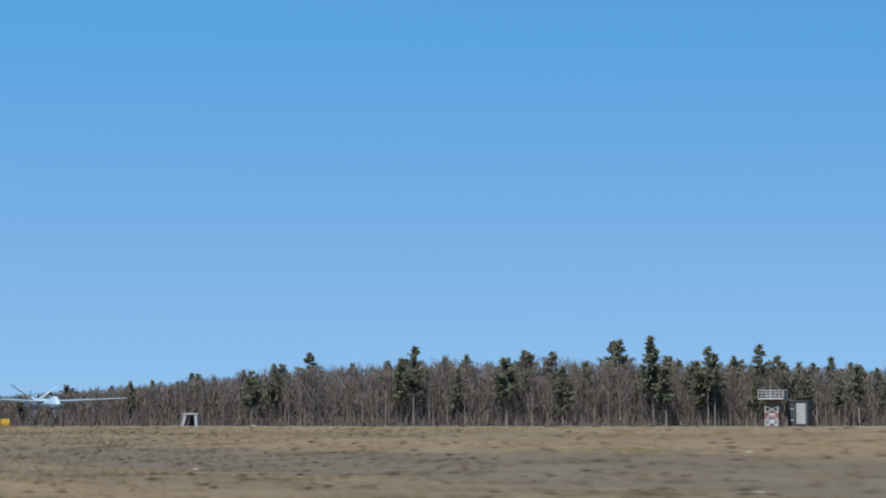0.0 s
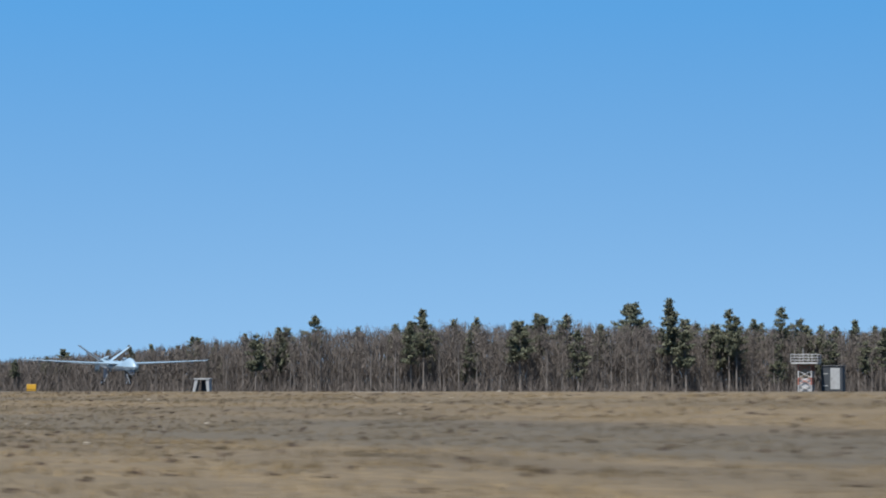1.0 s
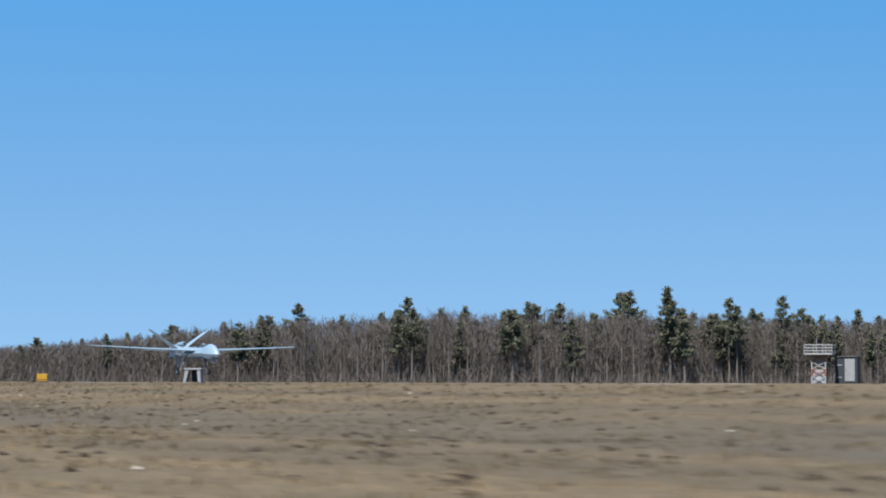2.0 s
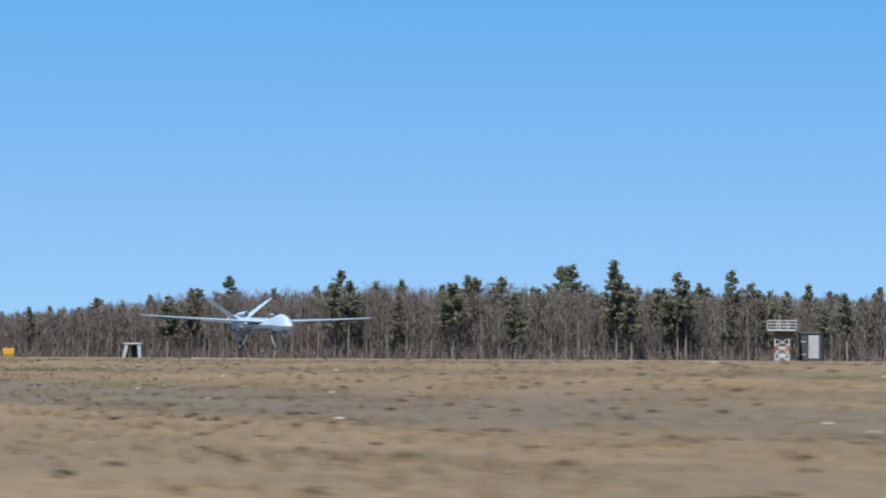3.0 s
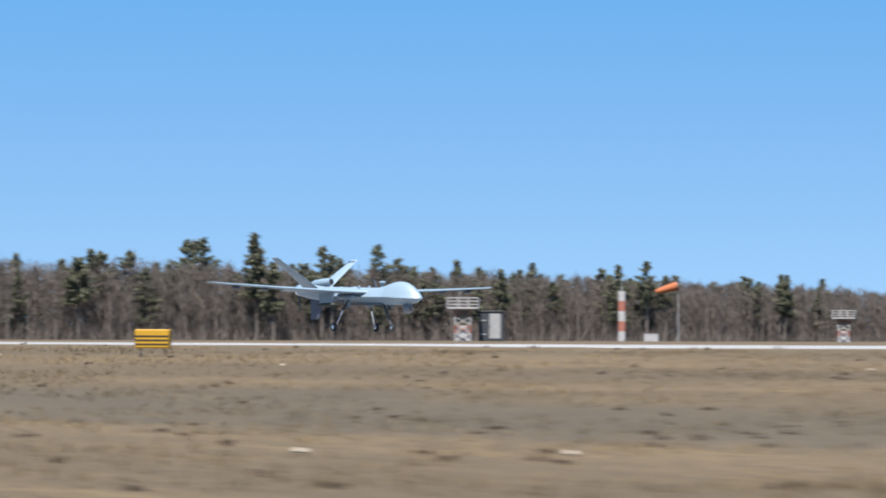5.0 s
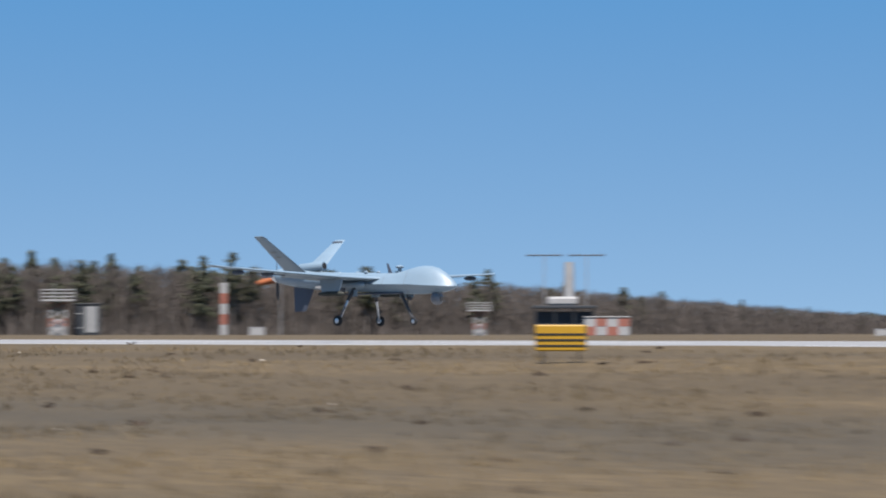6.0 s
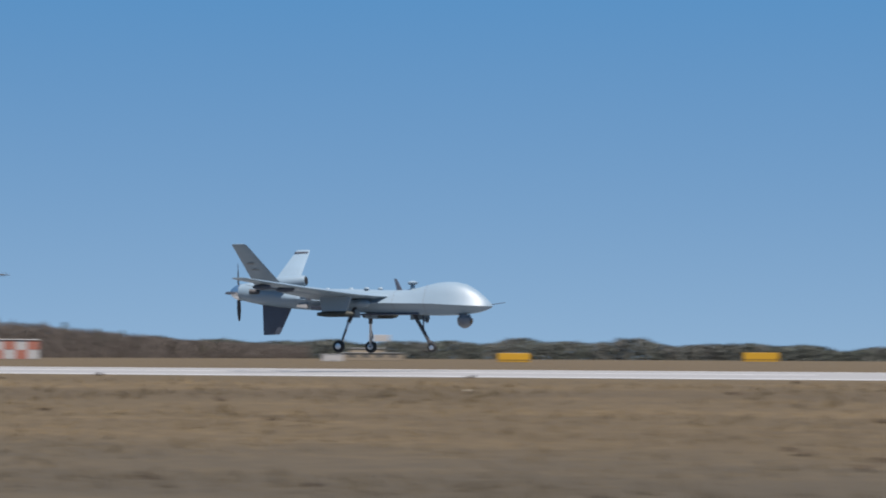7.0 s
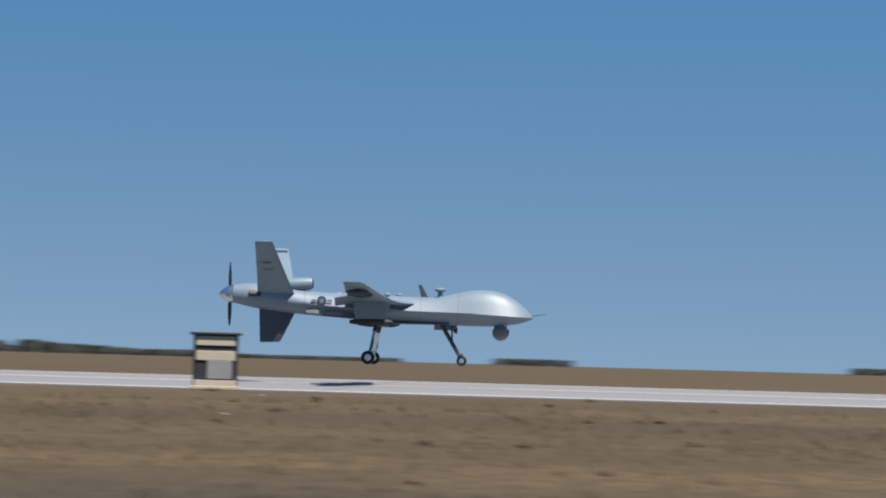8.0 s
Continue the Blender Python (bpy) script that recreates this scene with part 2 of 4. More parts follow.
runway = thing("runway", "pale worn concrete runway in long slabs", "runway", kind="structure")
slab_mesh = Geo().box((0, 0, 0), (49.94, 45.9, 0.04)).mesh("slab", M_RUNWAY)
for k in range(60):
    slab = new("slab", slab_mesh)
    slab.parent = runway
    slab.location = (-1475 + 50 * k, 0, 0)
g = Geo()
for k in range(-24, 25):
    g.box((k * 60, 0, 0.0225), (36, 0.9, 0.005))
g.box((0, 21.6, 0.0225), (2980, 0.9, 0.005)).box((0, -21.6, 0.0225), (2980, 0.9, 0.005))
tagged(part("runway_marking", g, M_MARK), "white painted runway centre line and edge lines", "marking", kind="structure")


# ---------------------------------------------------------------- aircraft
def superring(x, hw, zb, zc, zt, n=36):
    """Fuselage ring: hard chine and flat keel forward, round towards the tail."""
    round_ = min(1.0, max(0.0, (-1.5 - x) / 1.7))
    q = n // 4
    pts = []
    for i in range(n):
        a = 2 * math.pi * i / n
        c, s = math.cos(a), math.sin(a)
        u = (i % q) / q
        u = u if (i // q) % 2 == 0 else 1 - u
        if s >= 0:
            ky, kz = np.interp(u, (0, 0.25, 0.5, 0.75, 1), (1, 0.80, 0.59, 0.33, 0)), np.interp(u, (0, 0.25, 0.5, 0.75, 1), (0, 0.31, 0.63, 0.89, 1))
        else:
            ky, kz = np.interp(u, (0, 0.5, 0.75, 1), (1, 0.52, 0.32, 0)), -np.interp(u, (0, 0.5, 0.75, 1), (0, 0.54, 0.94, 1))
        ky = math.copysign(ky, c)
        ky, kz = ky + (c - ky) * round_, kz + (s - kz) * round_
        pts.append((x, hw * ky, zc + kz * (zt - zc if s >= 0 else zc - zb)))
    return pts


def foil(le, te, thick, n=9):
    """Closed wing section between leading and trailing edge."""
    le, te = Vector(le), Vector(te)
    chord = (le - te).length
    up, lo = [], []
    for i in range(n):
        s = (1 - math.cos(math.pi * i / (n - 1))) / 2
        t = thick * chord * 5 * (0.2969 * math.sqrt(s) - 0.126 * s - 0.3516 * s * s + 0.2843 * s ** 3 - 0.1036 * s ** 4)
        up.append((le.lerp(te, s), t))
        lo.append((le.lerp(te, s), -t * 0.8))
    return up, lo


def surface(stations, normal):
    """Wing or fin through stations (le, te, thickness), thickened along normal."""
    g = Geo()
    rings = []
    for le, te, th in stations:
        up, lo = foil(le, te, th)
        ring = [p + Vector(normal) * t for p, t in up] + [p + Vector(normal) * t for p, t in reversed(lo[1:-1])]
        rings.append(ring)
    return g.rings(rings)


def wheel(parent, name, x, y, z, r, w):
    tyre = part(name, Geo().turn((x, y - w / 2, z), (x, y + w / 2, z), [(0, r * 0.62), (0, r * 0.86), (0.15, r * 0.97), (0.5, r), (0.85, r * 0.97), (1, r * 0.86), (1, r * 0.62)], 22), M_BLACK, parent, "black rubber tyre", smooth=True)
    part("rim", Geo().turn((x, y - w * 0.52, z), (x, y + w * 0.52, z), [(0, r * 0.2), (0.02, r * 0.5), (0.1, r * 0.64), (0.9, r * 0.64), (0.98, r * 0.5), (1, r * 0.2)], 18), M_CHROME, tyre, "bright metal wheel rim", smooth=True)


def aircraft():
    base = thing("unmanned_aircraft", "light grey unmanned turboprop aircraft with V-tail landing over a runway", "aircraft", pose(0, 0, 0.75, 0, -0.4, 0))
    # x, half width, bottom, chine, top
    st = [(5.60, 0.02, 1.70, 1.72, 1.735), (5.53, 0.17, 1.65, 1.72, 1.85), (5.30, 0.35, 1.56, 1.73, 2.08), (5.0, 0.49, 1.48, 1.74, 2.32), (4.6, 0.58, 1.43, 1.76, 2.54), (4.2, 0.62, 1.40, 1.78, 2.64), (3.8, 0.62, 1.39, 1.80, 2.66),
          (3.4, 0.58, 1.39, 1.83, 2.63), (3.0, 0.55, 1.40, 1.84, 2.55), (2.5, 0.52, 1.42, 1.85, 2.43), (2.0, 0.51, 1.44, 1.86, 2.37), (1.2, 0.52, 1.48, 1.88, 2.38), (0.4, 0.55, 1.52, 1.90, 2.42), (-0.8, 0.55, 1.58, 1.95, 2.45),
          (-1.8, 0.52, 1.64, 2.02, 2.48), (-2.6, 0.50, 1.70, 2.10, 2.55), (-3.3, 0.49, 1.77, 2.2, 2.68), (-4.0, 0.46, 1.86, 2.28, 2.76), (-4.5, 0.41, 1.96, 2.33, 2.74), (-4.88, 0.34, 2.05, 2.36, 2.68)]
    part("fuselage", Geo().rings([superring(*s) for s in st]), M_PAINT, base, smooth=32)
    # belly fairing with a darker keel panel
    part("belly_panel", Geo().box((1.0, 0, 1.455), (3.4, 0.5, 0.07), 0.03), M_DARK_AND_SHADE, base, "dark grey belly panel")
    spin = part("spinner", Geo().turn((-4.89, 0, 2.36), (-5.40, 0, 2.36), [(0, 0.33), (0.3, 0.30), (0.6, 0.22), (0.85, 0.12), (1, 0.02)], 20), M_CHROME, base, "bright metal propeller spinner", smooth=True)
    prop = thing("propeller", "", "")
    prop.parent = base
    for k in range(4):
        a = math.pi / 2 * k + 0.06
        d = Vector((0, math.cos(a), math.sin(a)))
        e = Vector((0, -math.sin(a), math.cos(a)))
        c = Vector((-5.02, 0, 2.36))
        rings = []
        for s, w, tw in ((0.2, 0.04, 0.5), (0.4, 0.075, 0.6), (0.75, 0.08, 0.8), (1.02, 0.06, 1.0), (1.12, 0.025, 1.1)):
            p = c + d * s
            q = (e * math.sin(tw) + Vector((1, 0, 0)) * math.cos(tw)) * w
            t = (e * math.cos(tw) - Vector((1, 0, 0)) * math.sin(tw)) * 0.014
            rings.append([p + q, p + t, p - q, p - t])
        part("blade", Geo().rings(rings), M_BLADE, prop)
    # engine intake
    part("intake", Geo().turn((-2.12, 0, 2.78), (-4.1, 0, 2.62), [(0, 0.15), (0, 0.19), (0.05, 0.215), (0.3, 0.24), (0.7, 0.24), (1, 0.05)], 18), M_PAINT, base, smooth=True)
    part("intake_mouth", Geo().turn((-2.10, 0, 2.78), (-2.22, 0, 2.77), [(0, 0.145), (1, 0.13)], 18), M_BLACK, base, "black engine intake mouth")
    part("exhaust", Geo().turn((-3.9, -0.40, 2.35), (-4.3, -0.50, 2.38), [(0, 0.09), (1, 0.10)], 12), M_STRUT, base, "sooty exhaust stub")
    part("exhaust", Geo().turn((-3.9, 0.40, 2.35), (-4.3, 0.50, 2.38), [(0, 0.09), (1, 0.10)], 12), M_STRUT, base, "sooty exhaust stub")
    for s in (-1, 1):
        wing = part("wing", surface([((1.55, s * 0.30, 2.12), (-0.98, s * 0.30, 2.12), 0.10), ((1.05, s * 0.75, 2.14), (-0.86, s * 0.75, 2.13), 0.13), ((0.80, s * 2.2, 2.19), (-0.72, s * 2.2, 2.19), 0.14), ((0.60, s * 5.5, 2.32), (-0.52, s * 5.5, 2.32), 0.14),
                                     ((0.38, s * 9.3, 2.50), (-0.34, s * 9.3, 2.50), 0.13), ((0.33, s * 9.8, 2.54), (-0.33, s * 9.8, 2.54), 0.11), ((0.20, s * 9.95, 2.57), (-0.28, s * 9.95, 2.57), 0.06)], (0, 0, 1)), M_PAINT, base, smooth=50)
        for y0, y1, sh in ((1.3, 4.4, -0.60), (4.6, 8.9, -0.47)):
            part("flap_gap", Geo().rings([[(sh - 0.01, s * y0, 2.215 + 0.0), (sh + 0.012, s * y0, 2.215), (sh + 0.012, s * y0, 2.27), (sh - 0.01, s * y0, 2.27)], [(sh + 0.10, s * y1, 2.36), (sh + 0.122, s * y1, 2.36), (sh + 0.122, s * y1, 2.36), (sh + 0.10, s * y1, 2.36)]]), M_MARKING, wing)
        part("flap", surface([((-0.62, s * 0.85, 2.11), (-1.26, s * 0.85, 2.00), 0.11), ((-0.50, s * 4.5, 2.27), (-1.00, s * 4.5, 2.19), 0.11)], (0.4, 0, 0.9)), M_PAINT, wing, "lowered wing flap", smooth=50)
        for y in (6.3, 8.2):
            part("pylon", Geo().turn((0.40, s * y, 2.13 + 0.02 * y), (-0.34, s * y, 2.13 + 0.02 * y), [(0, 0.02), (0.12, 0.08), (0.5, 0.115), (0.85, 0.08), (1, 0.02)], 10), M_DARK_AND_SHADE, wing, "small dark fairing under the wing", smooth=True)
        pyl = part("store_pylon", Geo().rings([[(0.75, s * 2.05, 2.08), (0.75, s * 2.15, 2.08), (-0.55, s * 2.15, 2.08), (-0.55, s * 2.05, 2.08)], [(0.55, s * 2.06, 1.52), (0.55, s * 2.14, 1.52), (-0.45, s * 2.14, 1.52), (-0.45, s * 2.06, 1.52)]]), M_PAINT, wing)
        store = part("store", Geo().turn((0.85, s * 2.1, 1.44), (-0.65, s * 2.1, 1.44), [(0, 0.02), (0.06, 0.08), (0.18, 0.115), (0.7, 0.115), (0.88, 0.09), (1, 0.06)], 14), M_OLIVE, pyl, "dark olive store under the wing", smooth=True)
        part("gear_fairing", Geo().turn((0.92, s * 0.78, 1.86), (-0.55, s * 0.78, 1.90), [(0, 0.05), (0.08, 0.15), (0.5, 0.17), (0.9, 0.12), (1, 0.04)], 12), M_PAINT, base, smooth=True)
        # V-tail
        nrm = Vector((0, -s * 0.56, 0.83)).normalized()
        tail = part("tail_fin", surface([((-2.70, s * 0.30, 2.33), (-4.02, s * 0.30, 2.33), 0.10), ((-2.92, s * 1.20, 2.96), (-3.95, s * 1.20, 2.96), 0.10), ((-3.27, s * 2.82, 4.06), (-3.88, s * 2.82, 4.06), 0.09), ((-3.34, s * 2.88, 4.10), (-3.86, s * 2.88, 4.10), 0.04)], nrm), M_PAINT, base, smooth=50)
        # dark band near the tip and rows of small marks on both faces
        for face in (1, -1):
            o = nrm * 0.052 * face
            for (u, c0, c1, h) in ((0.92, 0.09, 0.97, 0.12), (0.62, 0.40, 0.75, 0.08), (0.50, 0.38, 0.72, 0.05)):
                if (face == 1) != (u > 0.9):
                    continue
                a = Vector((-2.70, s * 0.30, 2.33)).lerp(Vector((-3.27, s * 2.82, 4.06)), u)
                b = Vector((-4.02, s * 0.30, 2.33)).lerp(Vector((-3.88, s * 2.82, 4.06)), u)
                up = (Vector((0, s * 2.52, 1.73))).normalized() * h
                oo = nrm * face * (0.052 if c0 > 0.1 else 0.044)
                p, q = a.lerp(b, c0) + oo, a.lerp(b, c1) + oo
                part("tail_mark", Geo().rings([[p, q, q + up, p + up], [p + o * 0.04, q + o * 0.04, q + up + o * 0.04, p + up + o * 0.04]]), M_MARKING if u > 0.9 else M_FAINT, tail)
        # main gear
        leg = part("main_leg", Geo().tube((0.28, s * 0.70, 1.70), (0.15, s * 1.03, 1.14), 0.085, 0.08), M_STRUT, base, "dark steel main landing gear leg", smooth=True)
        part("shock_strut", Geo().tube((0.16, s * 1.00, 1.20), (-0.02, s * 1.40, 0.28), 0.055, 0.045), M_CHROME, leg)
        part("scissor", Geo().tube((0.13, s * 1.06, 1.02), (0.10, s * 1.34, 0.62), 0.03, n=6).tube((0.10, s * 1.34, 0.62), (0.0, s * 1.38, 0.36), 0.03, n=6), M_STRUT, leg)
        part("axle", Geo().tube((-0.04, s * 1.36, 0.25), (-0.04, s * 1.56, 0.22), 0.04), M_STRUT, leg)
        part("gear_door", Geo().box((0.28, s * 0.80, 1.48), (0.5, 0.03, 0.32), 0.01), M_PAINT, base)
        wheel(leg, "tyre", -0.04, s * 1.5, 0.23, 0.235, 0.16)
    # The ventral fin's shade is put into its colour, darker than the body.
    part("ventral_fin", surface([((-2.66, 0, 1.85), (-3.98, 0, 1.95), 0.08), ((-3.20, 0, 0.76), (-3.93, 0, 0.72), 0.07), ((-3.26, 0, 0.71), (-3.90, 0, 0.69), 0.03)], (0, 1, 0)), M_DARK_AND_SHADE, base, "fin under the tail, its grey darkened to stand in for shade", smooth=50)
    # nose gear
    nose = part("nose_leg", Geo().tube((2.38, 0, 1.50), (3.02, 0, 0.42), 0.08, 0.065), M_STRUT, base, "dark steel nose gear leg", smooth=True)
    part("drag_brace", Geo().tube((2.78, 0, 1.48), (2.80, 0, 0.86), 0.03), M_STRUT, nose)
    part("shock_strut", Geo().tube((2.98, 0, 0.50), (3.13, 0, 0.20), 0.045), M_STRUT, nose)
    part("fork", Geo().box((3.08, 0, 0.37), (0.20, 0.2, 0.14), 0.04), M_STRUT, nose)
    part("landing_light", Geo().turn((2.98, 0, 1.22), (2.84, 0, 1.22), [(0, 0.10), (0.6, 0.09), (1, 0.03)], 14), M_STRUT, nose, "round landing light on the nose leg", smooth=True)
    part("nose_door", Geo().box((2.55, 0.24, 1.36), (0.8, 0.025, 0.24), 0.01), M_PAINT, base)
    wheel(nose, "tyre", 3.14, 0, 0.18, 0.18, 0.13)
    # sensor turret
    ball = part("sensor_turret", Geo().turn((4.48, 0, 1.42), (4.48, 0, 0.90), [(0, 0.22), (0.2, 0.24), (0.25, 0.285), (0.5, 0.29), (0.75, 0.25), (0.92, 0.15), (1, 0.03)], 22), M_SENSOR, base, "grey sensor ball under the nose", smooth=True)
    part("lens", Geo().turn((4.66, -0.02, 1.18), (4.775, -0.02, 1.17), [(0, 0.12), (1, 0.11)], 16), M_GLASS, ball, "dark glass sensor window")
    # antennas, probe and beacons
    part("blade_antenna", surface([((1.95, 0, 2.34), (1.70, 0, 2.34), 0.12), ((1.70, 0, 2.80), (1.58, 0, 2.81), 0.12)], (0, 1, 0)), M_DARK_AND_SHADE, base, "dark grey raked blade antenna")
    dome = part("antenna_dome", Geo().turn((2.35, 0, 2.72), (2.35, 0, 2.56), [(0, 0.04), (0.15, 0.14), (0.45, 0.20), (0.75, 0.18), (1, 0.10)], 18), M_PAINT, base, smooth=True)
    part("pedestal", Geo().tube((2.35, 0, 2.58), (2.35, 0, 2.36), 0.08, 0.10), M_PAINT, dome)
    part("air_probe", Geo().tube((5.52, 0.10, 1.78), (6.05, 0.12, 1.86), 0.014, 0.010, 8), M_STRUT, base, "thin air data probe")
    for bx, by in ((-0.3, 0.2), (0.5, -0.15), (-1.2, 0.0), (0.9, 0.25)):
        part("top_bump", Geo().turn((bx + 0.12, by, 2.43), (bx - 0.12, by, 2.44), [(0, 0.01), (0.3, 0.06), (0.7, 0.06), (1, 0.01)], 10), M_PAINT, base, smooth=True)
    for s in (-1, 1):
        part("belly_strip", Geo().rings([[(-0.55, s * 0.36, 1.56), (-0.55, s * 0.44, 1.62), (-0.55, s * 0.47, 1.74), (-0.55, s * 0.36, 1.74)], [(-1.72, s * 0.34, 1.64), (-1.72, s * 0.42, 1.69), (-1.72, s * 0.45, 1.80), (-1.72, s * 0.34, 1.80)]]), M_DARK_AND_SHADE, base, "long dark strip along the belly")
        part("scoop", Geo().rings([[(-1.85, s * 0.36, 1.70), (-1.85, s * 0.46, 1.72), (-1.85, s * 0.46, 1.86), (-1.85, s * 0.36, 1.88)], [(-2.30, s * 0.36, 1.74), (-2.30, s * 0.42, 1.76), (-2.30, s * 0.42, 1.84), (-2.30, s * 0.36, 1.86)]]), M_WHITE, base, "small white air scoop")
    # low-contrast roundel with star and side bars on each side of the tail boom
    for s in (-1, 1):
        cx, cz, yy = -1.75, 2.17, s * 0.535
        disc = [(cx + 0.16 * math.cos(a), cz + 0.16 * math.sin(a)) for a in np.linspace(0, 2 * math.pi, 24, endpoint=False)]
        roundel = part("roundel", Geo().rings([[(x, yy - s * 0.03, z) for x, z in disc], [(x, yy, z) for x, z in disc]]), M_MARKING, base, "dark grey star roundel with side bars")
        star = []
        for k in range(10):
            r = 0.145 if k % 2 == 0 else 0.055
            a = math.pi / 2 + k * math.pi / 5
            star.append((cx + r * math.cos(a), cz + r * math.sin(a)))
        part("star", Geo().rings([[(x, yy, z) for x, z in star], [(x, yy + s * 0.004, z) for x, z in star]]), M_PAINT, roundel)
        for d in (-1, 1):
            part("bar", Geo().box((cx + d * 0.27, yy - s * 0.012, cz), (0.18, 0.03, 0.085)), M_FAINT, roundel)
    # hatch edges along the nose and boom
    for x in (3.0, 1.7, -1.0, -2.35):
        ring = [p for p in superring(x, *[np.interp(x, [q[0] for q in st][::-1], [q[k] for q in st][::-1]) + d for k, d in ((1, 0.004), (2, -0.004), (3, 0), (4, 0.004))])]
        ring2 = [(p[0] - 0.014, p[1], p[2]) for p in ring]
        part("panel_joint", Geo().rings([ring, ring2], cap=False), M_SENSOR, base)
    return base


aircraft()


# ---------------------------------------------------------------- trees
rng = np.random.default_rng(7)


def prism(a, b, ra, rb, k=5):
    """Tapered limb as arrays."""
    a, b = np.asarray(a, float), np.asarray(b, float)
    w = (b - a) / (np.linalg.norm(b - a) + 1e-9)
    u = np.cross(w, (0, 0, 1.0) if abs(w[2]) < 0.9 else (1.0, 0, 0))
    u /= np.linalg.norm(u)
    v = np.cross(w, u)
    an = np.arange(k) * 2 * np.pi / k
    ring = np.cos(an)[:, None] * u + np.sin(an)[:, None] * v
    vs = np.vstack([a + ra * ring, b + rb * ring])
    i = np.arange(k)
    j = (i + 1) % k
    return vs, np.vstack([np.c_[i, j, j + k], np.c_[i, j + k, i + k]])


def slivers(centres, lengths, widths, ways):
    """One thin triangle for each centre, along its way."""
    n = len(centres)
    side = np.cross(ways, rng.normal(size=(n, 3)))
    side /= np.linalg.norm(side, axis=1)[:, None] + 1e-9
    a = centres - ways * lengths[:, None] * 0.5 + side * widths[:, None] * 0.5
    b = centres - ways * lengths[:, None] * 0.5 - side * widths[:, None] * 0.5
    c = centres + ways * lengths[:, None] * 0.5
    return np.stack([a, b, c], 1).reshape(-1, 3), np.arange(3 * n).reshape(-1, 3)


def join(chunks):
    vs, ts, k = [], [], 0
    for v, t in chunks:
        vs.append(v)
        ts.append(t + k)
        k += len(v)
    return np.vstack(vs), np.vstack(ts)


def unit(v):
    return v / (np.linalg.norm(v, axis=-1, keepdims=True) + 1e-9)


def pine(h, bare, spread, gappy):
    """Old pine: bare lower trunk, uneven plates of needle clumps, leaning top."""
    wood, leaf = [], []
    lean = rng.normal(0, 0.015, 2)
    spine = lambda z: np.array([lean[0] * z + 0.1 * math.sin(z * 0.5), lean[1] * z, z])
    steps = np.linspace(0, h * 0.98, 7)
    for a, b in zip(steps, steps[1:]):
        wood.append(prism(spine(a), spine(b), 0.26 * (1 - a / h) + 0.03, 0.26 * (1 - b / h) + 0.03, 6))
    z = h * bare
    while z < h * 0.985:
        s = (z - h * bare) / (h * (1 - bare))
        reach = spread * (0.58 + 0.7 * math.sin(math.pi * min(1, s * 0.8 + 0.15))) * (1 - 0.88 * s ** 1.7)
        if rng.random() > gappy:
            for _ in range(rng.integers(2, 5)):
                a = rng.uniform(0, 6.283)
                r = reach * rng.uniform(0.5, 1.15)
                tip = spine(z) + np.array([math.cos(a) * r, math.sin(a) * r, r * rng.uniform(-0.1, 0.4)])
                wood.append(prism(spine(z), tip, 0.05, 0.015, 3))
                k = int(14 + 26 * r)
                along = rng.uniform(0.3, 1.05, k)[:, None]
                c = spine(z) * (1 - along) + tip * along + rng.normal(0, 0.30, (k, 3)) * (1, 1, 0.6)
                w = unit(rng.normal(size=(k, 3)) + np.array([math.cos(a), math.sin(a), 0.5]))
                leaf.append(slivers(c, rng.uniform(0.45, 1.15, k), rng.uniform(0.14, 0.34, k), w))
        z += rng.uniform(0.35, 0.8)
    return join(wood), join(leaf)


def hardwood(h, width):
    """Leafless tree: forked trunk, rising limbs, a haze of fine twigs."""
    wood, leaf = [], []
    fork = h * rng.uniform(0.35, 0.6)
    top = np.array([rng.normal(0, 0.4), rng.normal(0, 0.4), h * 0.95])
    mid = np.array([rng.normal(0, 0.15), rng.normal(0, 0.15), fork])
    wood.append(prism((0, 0, 0), mid, 0.17, 0.12, 6))
    wood.append(prism(mid, top, 0.12, 0.02, 5))
    for _ in range(16):
        s = rng.uniform(0.3, 0.95)
        root = mid * (s / 0.5) if s < 0.5 else mid + (top - mid) * (s - 0.5) * 2
        a = rng.uniform(0, 6.283)
        r = width * rng.uniform(0.3, 1) * (1.1 - 0.6 * s)
        tip = root + np.array([math.cos(a) * r, math.sin(a) * r, r * rng.uniform(0.7, 1.8)])
        tip[2] = min(tip[2], h)
        wood.append(prism(root, tip, 0.045, 0.012, 3))
        k = 26
        along = rng.uniform(0.1, 1.1, k)[:, None]
        c = root * (1 - along) + tip * along + rng.normal(0, 0.35, (k, 3))
        w = unit(rng.normal(0, 0.5, (k, 3)) + unit(tip - root) + np.array([0, 0, 0.5]))
        leaf.append(slivers(c, rng.uniform(0.6, 1.6, k), rng.uniform(0.035, 0.085, k), w))
    return join(wood), join(leaf)


PINES = [pine(h, b, s, g) for h, b, s, g in ((19, 0.42, 3.1, 0.2), (17, 0.33, 2.8, 0.12), (18, 0.5, 3.0, 0.25), (15.5, 0.35, 2.4, 0.15), (20.5, 0.5, 3.2, 0.3), (16.5, 0.2, 2.9, 0.12), (18, 0.4, 2.2, 0.2))]
BARES = [hardwood(h, w) for h, w in ((15, 2.4), (14, 2.0), (16, 2.6), (13, 2.2), (15.5, 1.8), (14.5, 2.8))]


def tree_proto(data, leaf_mat, name, label):
    base = thing(name, label, "tree", group="trees of the wood edge")
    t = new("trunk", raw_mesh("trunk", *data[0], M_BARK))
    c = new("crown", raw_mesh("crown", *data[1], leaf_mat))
    t.parent, c.parent = base, base
    return base


